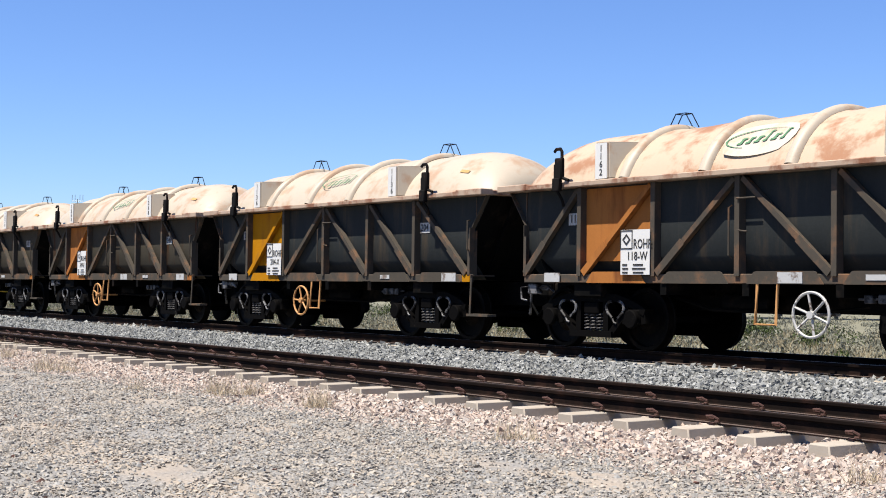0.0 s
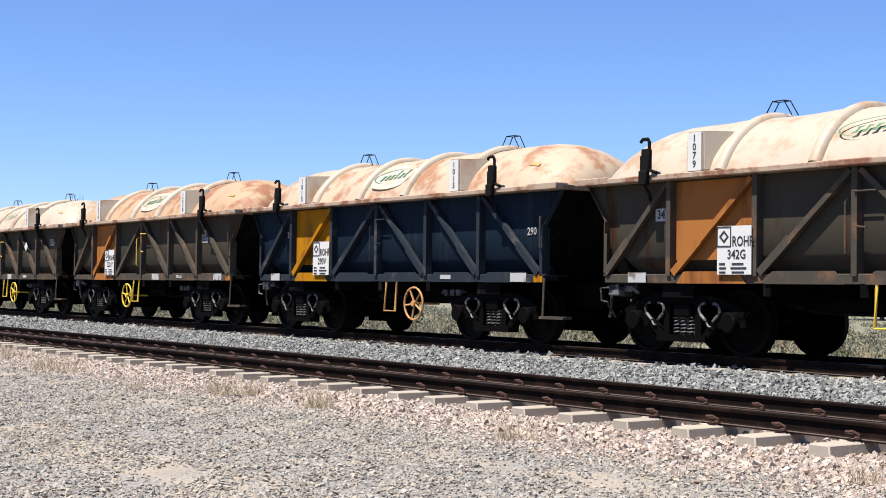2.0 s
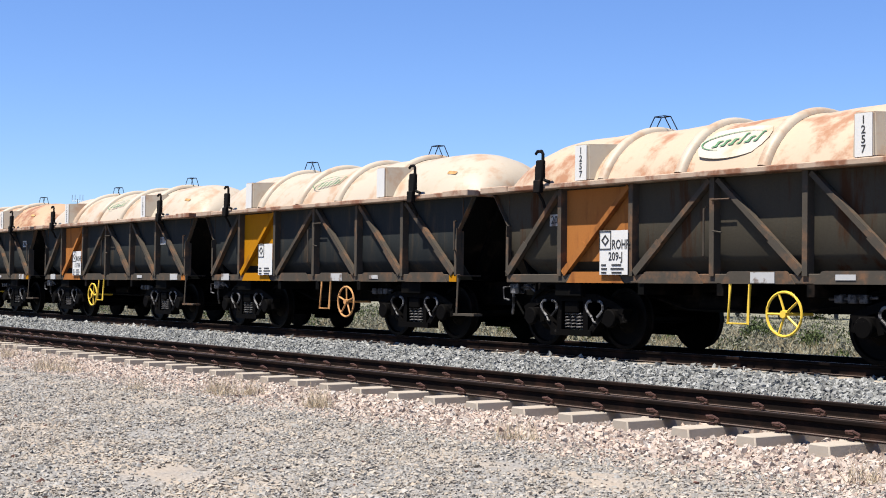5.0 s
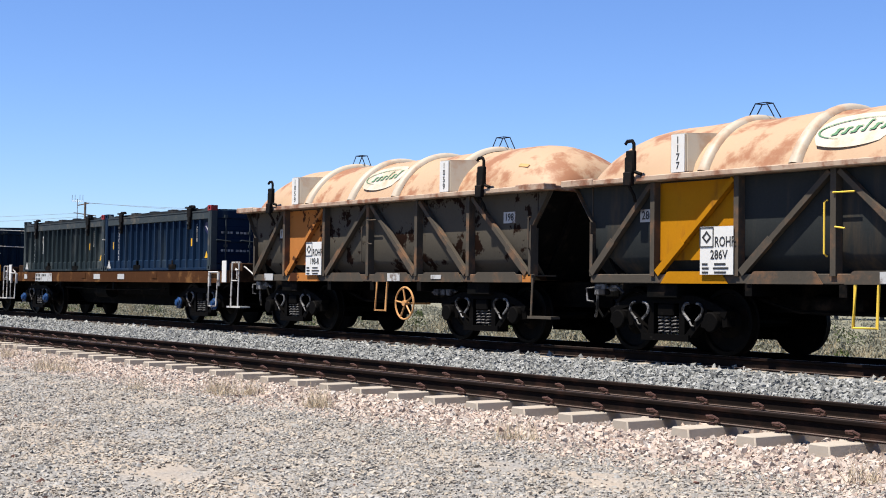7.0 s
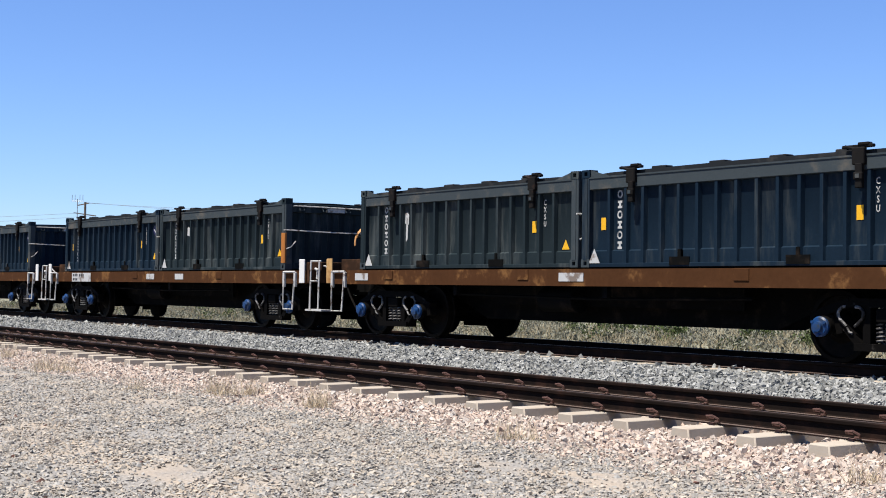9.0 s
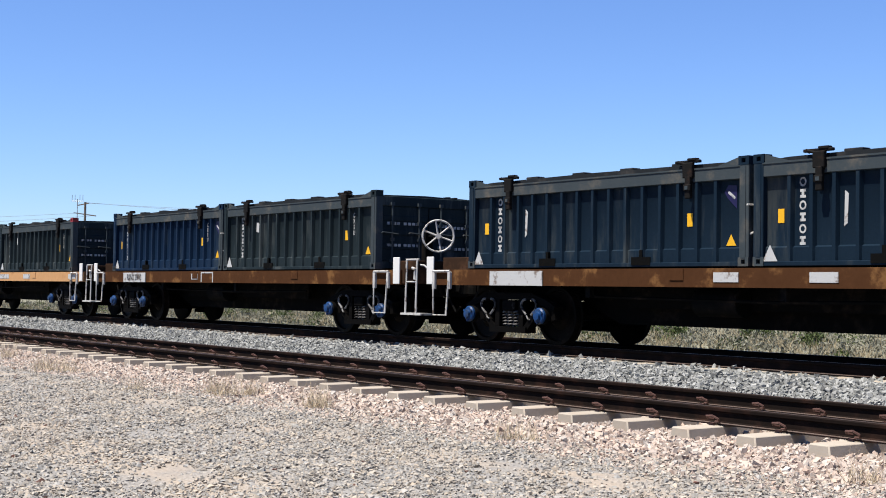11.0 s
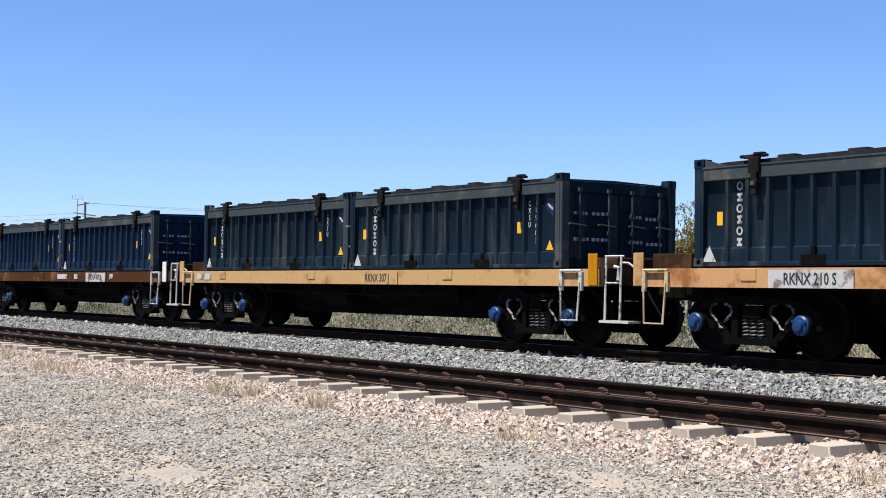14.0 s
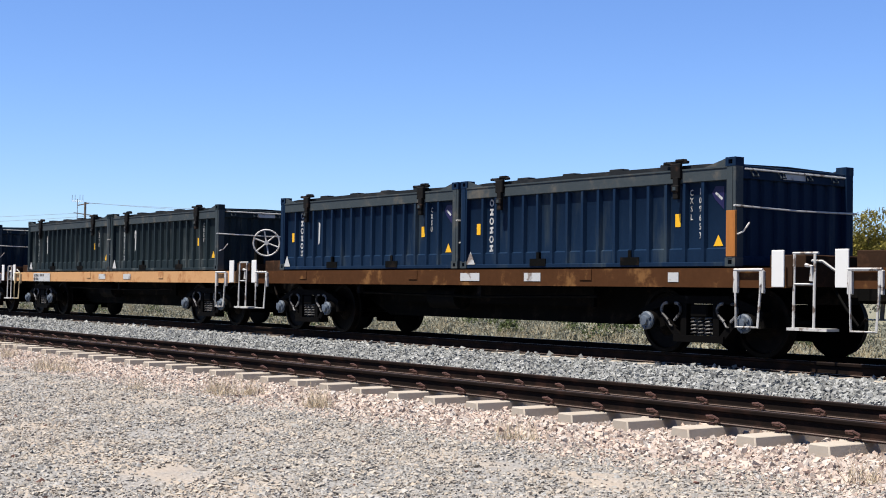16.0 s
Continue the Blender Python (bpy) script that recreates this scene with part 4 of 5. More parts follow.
WAGONS = [  # body, ribs, panel, lid, wheel paint, wheel x, step x, lid number, wagon code, wagon number, side number
    (GREY, RIB, ORANGE, CREAM_MID, PIPE_WHITE, 1.08, 0.37, "1162", "ROHF", "118-W", "118"),
    (GREY, RIB, YELLOW, CREAM, PIPE_ORANGE, -0.95, -0.40, "1136", "ROHF", "204-X", "204"),
    (BROWN_GREY, RIB, ORANGE, CREAM, PIPE_ORANGE, -0.97, -0.42, "1268", "ROHF", "349-E", "349"),
    (BROWN_GREY, RIB, ORANGE, CREAM, PIPE_YELLOW, 1.10, 0.35, "1079", "ROHF", "342G", "342"),
    (BLUE_BODY, BLUE_RIB, YELLOW, CREAM_MID, PIPE_ORANGE, 1.10, 0.38, "1015", "ROHF", "290V", "290"),
    (BROWN_GREY, RIB, ORANGE, CREAM_RED, PIPE_YELLOW, -0.95, -0.40, "1238", "ROHF", "232-Y", "232"),
    (BROWN_GREY, RIB, YELLOW, CREAM, PIPE_YELLOW, 1.10, 0.35, "1161", "ROHF", "217U", "217"),
    (GREY, RIB, YELLOW, CREAM, PIPE_ORANGE, -0.95, -0.40, "1255", "ROHF", "220-S", "220"),
    (BROWN_GREY, RIB, ORANGE, CREAM_MID, PIPE_YELLOW, 1.10, 0.35, "1257", "ROHF", "209-J", "209"),
    (GREY, RIB, YELLOW, CREAM, PIPE_ORANGE, 1.10, 0.35, "", "", "", ""),
    (GREY, RIB, ORANGE, CREAM, PIPE_YELLOW, -0.95, -0.40, "1275", "ROHF", "117-N", "117"),
    (GREY, RIB, YELLOW, CREAM_RED, PIPE_YELLOW, 1.08, 0.35, "1177", "ROHF", "286V", "286"),
    (SPOTTED, RIB, SPOT_ORANGE, CREAM_RED, PIPE_ORANGE, 1.10, 0.35, "1059", "ROHF", "198-R", "198"),
]
NAMES = {SPOTTED: "rust-spotted grey", SPOT_ORANGE: "rust-spotted orange", GREY: "grey", BROWN_GREY: "dusty brown-grey", BLUE_BODY: "faded blue", ORANGE: "orange", YELLOW: "yellow",
         CREAM: "clean cream", CREAM_MID: "dusty cream", CREAM_RED: "red-stained"}
SLACK = (0.07, 0.015, 0.0, -0.015, -0.065, -0.05, -0.03, -0.01, 0.01, 0.03, 0.04, 0.06, 0.04)
MOVERS = []


def ore_wagon(i):
    body, rib, panel, lid, pipe, wx, sx, num, code, number, side = WAGONS[i]
    x16 = 266.97 - 10.473 * i + SLACK[i]
    w = tagged(new("ore_wagon"), f"{NAMES[body]} steel ore wagon, {NAMES[panel]} panel, {NAMES[lid]} fibreglass lid", "ore wagon", "ore wagons of the train")
    MOVERS.append((w, x16))
    part("hopper_body", 0, hopper, body, w)
    # Sheets and stiffeners in black: the shade of the recessed ends is painted in.
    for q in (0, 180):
        part("end_sheet", 0, end_sheet, BLACK, w, pose(0, 0, 0, 0, 0, q), "sloping end sheet, coloured black for the shade of its recess")
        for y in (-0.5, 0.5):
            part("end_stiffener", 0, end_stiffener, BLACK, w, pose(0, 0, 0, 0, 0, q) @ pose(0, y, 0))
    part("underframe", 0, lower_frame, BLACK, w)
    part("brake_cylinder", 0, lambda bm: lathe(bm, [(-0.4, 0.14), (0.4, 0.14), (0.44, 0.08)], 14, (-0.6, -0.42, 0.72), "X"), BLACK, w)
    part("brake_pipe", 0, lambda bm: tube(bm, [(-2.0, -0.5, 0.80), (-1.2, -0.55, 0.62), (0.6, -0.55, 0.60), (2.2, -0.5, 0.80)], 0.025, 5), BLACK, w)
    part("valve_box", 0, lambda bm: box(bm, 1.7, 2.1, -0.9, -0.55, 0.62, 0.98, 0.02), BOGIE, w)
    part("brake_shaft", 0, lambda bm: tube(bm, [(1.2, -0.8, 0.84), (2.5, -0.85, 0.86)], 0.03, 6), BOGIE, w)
    for s in (-1, 1):
        turn = pose(0, 0, 0) if s < 0 else pose(0, 0, 0, 0, 0, 180)
        part("sill", 0, sill, rib, w, turn)
        for x in POSTS:
            paint = panel if s < 0 and i == 6 and x < -1 else rib
            part("side_post", 0, post, paint, w, turn @ pose(x, 0, 0))
        for x0, x1 in ((-4.52, -3.30), (-3.16, -1.76), (-1.62, -0.20), (1.36, -0.06), (2.87, 1.50), (4.46, 3.02)):
            paint = panel if s < 0 and x0 == -3.16 else rib
            part("brace", (x0, x1), diagonal(x0, x1), paint, w, turn)
        for q in (-1, 1):
            part("end_post", q, end_post(q), rib, w, turn)
        for x in (-2.46, -0.91, 0.65, 2.18, 3.68):
            part("sill_pad", 0, sill_pad, panel if s < 0 and x == -2.46 else rib, w, turn @ pose(x, 0, SILL))
        part("coupler", 0, coupler, BLACK, w, turn @ pose(4.75, 0, 0))
    part("door_panel", 0, panel_sheet, panel, w, pose(0, -SHEET - 0.002, 0), f"{NAMES[panel]} painted side panel")
    # the lid and what is fixed to it
    cover = part("lid", 0, lid_shell, lid, w, label=f"{NAMES[lid]} ribbed fibreglass lid")
    part("lid_rim", 0, lid_rim, LID_EDGE, cover, label="rust-stained lid edge")
    for x in (-2.3, -0.74, 0.74, 2.3):
        part("lid_rib", 0, lid_rib, CREAM, cover, pose(x, 0, 0))
    for x in (-2.68, 2.36):
        b = part("number_box", 0, number_box(-1), CREAM, cover, pose(x, 0, 0))
        part("number_box", 1, number_box(1), CREAM, cover, pose(x, 0, 0))
        part("number_plate_face", 0, board(-0.125, 0.125, 2.50, 3.02, 1.302), WHITE, cover, pose(x, 0, 0), "white painted plate")
        if num:
            lettering("\n".join(num), 0.135, INK, cover, pose(x, -1.313, 2.762, 90), "number_lettering", 0.86)
    for x in (-2.3, 2.3):
        part("lifting_loop", 0, top_loop, HOOK, cover, pose(x, 0, 0))
    if lid is not CREAM:
        part("logo_patch", 0, logo_patch, CLEAN, cover, label="clean white patch")
    for x in (-3.05, 4.02):
        part("lid_sticker", x, lambda bm: curved_patch(bm, [(-1, -1), (1, -1), (1, 1), (-1, 1)], x, 0.16, 0.11, 0.012, 0.012), DECK_PALE, cover)
    part("logo", 0, logo_marks, GREEN, cover, label="green oval swoosh mark")
    for x in (-3.54, 3.48):
        for s in (-1, 1):
            part("lid_latch", 0, latch, HOOK, cover, pose(x, 0, 0) if s < 0 else pose(x, 0, 0, 0, 0, 180), "black steel lid latch")
    # boards and writing
    part("code_board", 0, board(-2.30, -1.71, 1.10, 1.74, EDGE + 0.018), WHITE, w, label="white painted code board")
    part("code_badge", 0, diamond, INK, w, pose(-0.07, 0, -0.035))
    part("code_small_print", 0, small_bars, INK, w, pose(-0.09, 0, -0.03))
    if code:
        lettering(code, 0.19, INK, w, pose(-1.86, -EDGE - 0.03, 1.53, 90), "code_lettering", wide=0.72)
        lettering(number, 0.17, INK, w, pose(-1.96, -EDGE - 0.03, 1.36, 90), "code_lettering", wide=0.85)
        places = {4: ((-3.45, 1.9), (4.2, 1.78)), 6: ((-4.25, 1.82), (3.9, 2.02))}
        for x, z in places.get(i, ((-3.45, 1.94), (3.13, 1.92) if wx < 0 else (3.9, 2.02))):
            if i != 4:
                part("number_board", 0, board(-0.15, 0.15, -0.09, 0.09, SHEET), WHITE_OLD, w, pose(x, 0, z))
            lettering(side, 0.17, INK if i != 4 else LETTER, w, pose(x, -SHEET - 0.013, z, 90), "side_lettering", wide=0.9)
    for x, a in ((-3.85, 0.18), (0.75, 0.2), (4.0, 0.2)):
        if (i + int(x * 3)) % 3:
            part("white_pad", a, board(-a, a, 0.99, 1.13, EDGE - 0.01), WHITE_OLD, w, pose(x, 0, 0))
    if i == 6:
        part("diamond_placard", 0, lambda bm: prism(bm, [(-0.13, 0), (0, -0.13), (0.13, 0), (0, 0.13)], -0.006, 0.0), WHITE, w, pose(2.15, -EDGE - 0.004, 1.93))
    part("sill_label", 0, board(-0.15, 0.15, 1.03, 1.10, EDGE - 0.01), WHITE_OLD, w, pose(2.05, 0, 0))
    part("grab_rail", 0, ladder_rail, pipe if i in (5, 6, 11) else rib, w)
    part("step_loop", 0, step_loop, pipe if i != 0 else PIPE_ORANGE, w, pose(sx, 0, 0))
    part("corner_pad", 0, board(4.36, 4.57, 0.985, 1.105, EDGE - 0.028), panel if i != 6 else rib, w, label="painted corner of the sill")
    part("uncoupling_gear", 0, uncoupling_gear, RIM, w, label="worn steel uncoupling gear")
    part("release_valve", 0, release_valve, COIL, w, pose(2.05, 0, 0))
    part("end_step", 0, end_step, RIB, w)
    part("end_grab", 0, lambda bm: tube(bm, [(4.54, -1.2, 2.0), (4.58, -1.28, 2.0), (4.58, -1.28, 1.52), (4.52, -1.2, 1.50)], 0.014, 6), RIB, w)
    brake_wheel(0, 6 if i == 0 else 5, pipe, w, pose(wx, -1.22, 0.60, 0, 20 * i, 0), "painted spoked brake wheel")
    for x in (-3.13, 3.13):
        bogie(w, x, x16, None)


# ---------------------------------------------------------------- flat wagons and containers
CL, CW, CB, CT = 6.058, 1.219, 1.21, 2.655


def corrugated(length, pitch, out, rise):
    """Side steps along a wall: (along, depth) rows."""
    n = int(length / pitch)
    start = (length - n * pitch) / 2
    rows = [(0, 0)]
    for k in range(n):
        a = start + k * pitch + (pitch - out) / 2
        rows += [(a - rise, 0), (a, 1), (a + out, 1), (a + out + rise, 0)]
    rows.append((length, 0))
    return rows


def side_wall(bm):
    """Recessed bays between narrow upright ribs; a ledge closes the bays above the foot."""
    rows = [(-CL + 0.15, 0)]
    for k in range(14, -1, -1):
        x = -0.60 - 0.349 * k
        rows += [(x - 0.040, 0), (x - 0.026, 1), (x + 0.026, 1), (x + 0.040, 0)]
    rows.append((-0.15, 0))
    front = -CW + 0.020
    cols = []
    for x, d in rows:
        cols.append([bm.verts.new((x, front + (0 if d else back), z)) for z, back in ((CB + 0.02, 0.036), (CB + 0.235, 0.036), (CB + 0.255, 0.068), (CT - 0.33, 0.068), (CT - 0.28, 0.04))])
    for A, B in zip(cols, cols[1:]):
        for k in range(4):
            bm.faces.new((A[k], B[k], B[k + 1], A[k + 1]))


def inner_box(bm):
    box(bm, -CL + 0.10, -0.10, -CW + 0.11, CW - 0.11, CB + 0.10, CT - 0.14)


def top_rail(bm):
    box(bm, -CL + 0.15, -0.15, -CW + 0.012, -CW + 0.10, CT - 0.30, CT - 0.115, 0.008)
    box(bm, -CL + 0.15, -0.15, -CW + 0.002, -CW + 0.05, CT - 0.135, CT - 0.112)


def bottom_rail(bm):
    box(bm, -CL + 0.15, -0.15, -CW + 0.014, -CW + 0.08, CB + 0.0, CB + 0.06, 0.006)


def corner_post(bm):
    box(bm, -0.165, 0.0, -CW + 0.004, -CW + 0.16, CB + 0.11, CT - 0.11, 0.008)
    box(bm, -0.13, -0.05, -CW - 0.004, -CW + 0.02, CB + 0.11, CT - 0.13)


def casting(bm):
    """A corner casting with its slot holes."""
    for z0, z1 in ((0, 0.03), (0.088, 0.118)):
        box(bm, -0.178, 0.0, -CW, -CW + 0.162, z0, z1)
    for x0, x1 in ((-0.178, -0.125), (-0.055, 0.0)):
        box(bm, x0, x1, -CW, -CW + 0.162, 0.03, 0.088)
    box(bm, -0.125, -0.055, -CW + 0.06, -CW + 0.162, 0.03, 0.088)


def pocket(bm):
    box(bm, -0.19, 0.19, -CW + 0.006, -CW + 0.02, CB + 0.025, CB + 0.14)
    box(bm, -0.03, 0.03, -CW + 0.006, -CW + 0.05, CB + 0.14, CB + 0.24)


def corner_gusset(bm):
    prism(bm, [(-0.17, CT - 0.005), (-0.17, CT - 0.14), (-0.56, CT - 0.118), (-0.56, CT - 0.108)], -CW + 0.02, -CW + 0.032)


def cover_lid(bm):
    rows = [(-CL + 0.2, 0.0), (-CL + 0.55, 0.02), (-3.0, 0.035), (-0.55, 0.02), (-0.16, 0.0)]
    L = []
    for x, d in rows:
        L.append([bm.verts.new((x, y, CT - 0.112 + z + (d if k in (1, 2, 3) else 0))) for k, (y, z) in enumerate(((-CW + 0.07, 0), (-CW + 0.07, 0.035), (0, 0.06), (CW - 0.07, 0.035), (CW - 0.07, 0)))])
    for A, B in zip(L, L[1:]):
        for k in range(4):
            bm.faces.new((A[k], A[k + 1], B[k + 1], B[k]))
    bm.faces.new(L[0])
    bm.faces.new(L[-1])
    for x in (-4.6, -3.5, -2.45, -1.4):
        box(bm, x - 0.14, x + 0.14, -CW + 0.14, -CW + 0.3, CT - 0.06, CT - 0.008, 0.01)


def clamp(bm):
    box(bm, -0.10, 0.08, -CW - 0.05, -CW + 0.02, CT - 0.24, CT - 0.03, 0.012)
    box(bm, -0.05, 0.05, -CW - 0.055, -CW + 0.01, CT - 0.52, CT - 0.22, 0.01)
    box(bm, -0.065, 0.065, -CW - 0.07, -CW - 0.03, CT - 0.42, CT - 0.33, 0.01)
    tube(bm, [(-0.06, -CW - 0.03, CT - 0.05), (-0.22, -CW - 0.0, CT - 0.01), (-0.26, -CW + 0.1, CT - 0.02)], 0.022, 6)
    box(bm, -0.27, 0.18, -CW - 0.02, -CW + 0.05, CT - 0.035, CT + 0.005, 0.01)
    box(bm, -0.03, 0.13, -CW - 0.03, -CW + 0.06, CT - 0.01, CT + 0.03, 0.01)


def clamp_tag(bm):
    box(bm, -0.028, 0.03, -CW - 0.075, -CW - 0.069, CT - 0.40, CT - 0.35)


def end_wall(bm):
    rows = corrugated(2 * CW - 0.3, 0.27, 0.12, 0.03)
    A = [bm.verts.new((-0.09 + 0.045 * d, -CW + 0.15 + a, CB + 0.12)) for a, d in rows]
    B = [bm.verts.new((-0.09 + 0.045 * d, -CW + 0.15 + a, CT - 0.26)) for a, d in rows]
    for i in range(len(A) - 1):
        bm.faces.new((A[i], A[i + 1], B[i + 1], B[i]))


def end_header(bm):
    box(bm, -0.10, -0.02, -CW + 0.16, CW - 0.16, CT - 0.28, CT - 0.10, 0.008)
    box(bm, -0.10, -0.02, -CW + 0.16, CW - 0.16, CB + 0.01, CB + 0.14, 0.008)


def end_rod(bm):
    tube(bm, [(0.015, -CW - 0.04, CB + 0.80), (0.03, 0, CB + 0.775), (0.015, CW + 0.05, CB + 0.79)], 0.014, 6)
    tube(bm, [(0.0, -CW + 0.18, CT - 0.15), (0.012, CW - 0.2, CT - 0.16)], 0.014, 6)
    tube(bm, [(0.02, -CW + 0.02, CB + 0.42), (0.03, -CW + 0.12, CB + 0.46), (0.05, -CW + 0.22, CB + 0.58)], 0.012, 5)


def end_loops(bm):
    for y in (-0.85, -0.3, 0.25, 0.8):
        tube(bm, [(-0.02, y - 0.05, CT - 0.16), (0.03, y - 0.05, CT - 0.24), (0.03, y + 0.05, CT - 0.24), (-0.02, y + 0.05, CT - 0.16)], 0.012, 5)


def door_bar(bm):
    tube(bm, [(0.0, 0, CB + 0.12), (0.0, 0, CT - 0.22)], 0.017, 6)
    for z in (CB + 0.16, CB + 0.55, CB + 0.85, CT - 0.24):
        box(bm, -0.03, 0.025, -0.035, 0.035, z - 0.03, z + 0.03)


def door_handle(bm):
    tube(bm, [(0.02, 0, 0), (0.035, 0.02, 0.02), (0.035, 0.36, -0.01)], 0.013, 5)


def door_leaf(bm):
    box(bm, -0.08, -0.045, -0.53, 0.53, CB + 0.15, CT - 0.28, 0.008)
    for z in (CB + 0.42, CB + 0.68, CB + 0.94):
        box(bm, -0.05, -0.03, -0.5, 0.5, z - 0.05, z + 0.05, 0.01)


def brand_marks(bm):
    """Six stacked pale marks, round and angular by turns."""
    for k in range(6):
        z = CB + 1.06 - 0.148 * k
        if k % 2 == 0:
            n = 14
            for j in range(n):
                a, b = j * math.tau / n, (j + 1) * math.tau / n
                bm.faces.new([bm.verts.new((r * 0.055 * math.cos(t), 0, z + r * 0.06 * math.sin(t))) for r, t in ((1, a), (1, b), (0.58, b), (0.58, a))])
        else:
            for x0, x1, z0, z1 in ((-0.045, 0.045, -0.055, -0.02), (-0.045, 0.045, 0.02, 0.055), (-0.02, 0.02, -0.02, 0.02)):
                bm.faces.new([bm.verts.new((x, 0, z + q)) for x, q in ((x0, z0), (x1, z0), (x1, z1), (x0, z1))])


def triangle_mark(r):
    def make(bm):
        prism(bm, [(-r, 0), (r, 0), (0, r * 1.75)], -0.002, 0.002)
    return make


def badge(bm):
    prism(bm, [(-0.12, 0.06), (-0.06, -0.03), (0.10, -0.17), (0.10, 0.14), (-0.05, 0.15)], -0.002, 0.002)


def badge_bar(bm):
    beam(bm, (-0.06, 0, 0.04), (0.06, 0, -0.05), 0.035, 0.002)


def end_bars(bm):
    for y0, y1, z in ((-0.95, -0.65, 0.82), (-0.58, -0.2, 0.82), (-0.95, -0.62, 0.42), (-0.58, -0.2, 0.42), (0.2, 0.5, 0.80), (0.56, 0.9, 0.78), (0.2, 0.52, 0.40), (0.58, 0.95, 0.38)):
        for q in range(4):
            a = y0 + (y1 - y0) * q / 4
            box(bm, -0.028, -0.022, a, a + (y1 - y0) * 0.17, CB + z, CB + z + 0.05)


def container(x16, paint, rail, code, number, doors, red, orange_post, tags):
    c = tagged(new("half_height_container"), f"{tags} half-height steel container with dark clamped lid", "container", "containers on the flat wagons")
    MOVERS.append((c, x16))
    part("inner_box", 0, inner_box, LID_DARK, c)
    part("lid", 0, cover_lid, LID_DARK, c, label="dark flat steel lid")
    mid = pose(-CL, 0, 0, 0, 0, 180)
    for s, turn in ((-1, Matrix()), (1, mid)):
        part("side_wall", 0, side_wall, paint, c, turn)
        part("top_rail", 0, top_rail, rail, c, turn)
        part("bottom_rail", 0, bottom_rail, paint, c, turn)
        for q in (0, 1):
            mirror = turn @ (Matrix() if not q else Matrix.Translation((-CL, 0, 0)) @ Matrix.Diagonal((-1, 1, 1, 1)))
            near_right = s < 0 and not q
            part("corner_post", q, mirrored(corner_post, q), rail if near_right else paint, c, turn)
            part("corner_gusset", q, mirrored(corner_gusset, q), TOPRAIL, c, turn)
            part("corner_casting", (q, 1), mirrored(casting, q, CT - 0.118), RED if red and near_right else paint, c, turn)
            part("corner_casting", (q, 0), mirrored(casting, q, CB), rail, c, turn)
        for x in (-4.97, -1.05):
            k = part("lid_clamp", 0, clamp, HOOK, c, turn @ pose(x, 0, 0), "black steel lid clamp")
            if s < 0:
                part("clamp_tag", 0, clamp_tag, TOPRAIL, k)
        # Solid blocks for the pocket openings; black paints in the dark inside.
        for x in (-4.05, -2.0):
            part("fork_pocket", 0, pocket, BLACK, c, turn @ pose(x, 0, 0))
    if orange_post:
        part("orange_strip", 0, lambda bm: box(bm, -0.155, 0.004, -CW - 0.008, -CW + 0.03, CB + 0.13, CB + 0.74, 0.003), ORANGE, c, label="orange painted post strip")
    # ends
    part("end_header", 0, end_header, paint, c)
    part("end_header", 0, end_header, paint, c, mid)
    part("end_wall", 0, end_wall, paint, c, mid)
    if doors:
        for y in (-0.54, 0.54):
            part("door_leaf", 0, door_leaf, paint, c, pose(0, y, 0))
        for y in (-0.85, -0.25, 0.25, 0.85):
            part("lock_bar", 0, door_bar, TOPRAIL, c, pose(0, y, 0))
            part("lock_handle", 0, door_handle, TOPRAIL, c, pose(0, y - (0.1 if y > 0 else 0.25), CB + 0.66))
        part("door_print", 0, end_bars, LETTER, c)
    else:
        part("end_wall", 0, end_wall, paint, c)
        part("tie_rod", 0, end_rod, PIPE_WHITE, c)
        part("tie_loops", 0, end_loops, TOPRAIL, c)
        part("sign_strip", 0, lambda bm: box(bm, -0.02, -0.012, -0.25, 0.2, CT - 0.25, CT - 0.17), WHITE_OLD, c)
    # marks, painted in the bays between the corrugations
    y = -CW + 0.084
    part("brand_marks", 0, brand_marks, LETTER, c, pose(-5.315, y, 0))
    part("warning_triangle", 0, triangle_mark(0.085), STICKER, c, pose(-0.37, y, CB + 0.275))
    part("corner_triangle", 0, triangle_mark(0.12), WHITE_OLD, c, pose(-CL + 0.28, -CW + 0.010, CB + 0.06))
    part("sticker", 0, lambda bm: box(bm, -0.05, 0.05, -0.002, 0.002, -0.09, 0.09), STICKER, c, pose(-1.12, y, CB + 0.64))
    if paint is not SLATE:
        part("sticker", 0, None, STICKER, c, pose(-5.66, y, CB + 0.64))
        part("badge", 0, badge, DEEPBLUE, c, pose(-0.37, y, CB + 0.93))
        part("badge_bar", 0, badge_bar, LETTER, c, pose(-0.36, y - 0.004, CB + 0.95))
    else:
        part("paint_chip", 0, lambda bm: prism(bm, [(-0.06, -0.1), (0.05, -0.12), (0.06, 0.05), (0.0, 0.1), (-0.05, 0.08)], -0.002, 0.002), WHITE_OLD, c, pose(-4.65, y, CB + 0.9))
    if code:
        lettering("\n".join(code), 0.12, LETTER, c, pose(-0.86, y - 0.002, CB + 0.84, 90), "code_lettering", 0.92, 0.75)
    if number:
        lettering("\n".join(number), 0.12, LETTER, c, pose(-0.70, y - 0.002, CB + 0.72, 90), "code_lettering", 1.0, 0.75)
    if not doors and not number:
        part("worn_stripe", 0, lambda bm: prism(bm, [(-0.03, -0.2), (0.02, -0.16), (0.035, 0.2), (-0.02, 0.24)], -0.002, 0.002), WHITE_OLD, c, pose(-4.65, y, CB + 0.68))
    return c


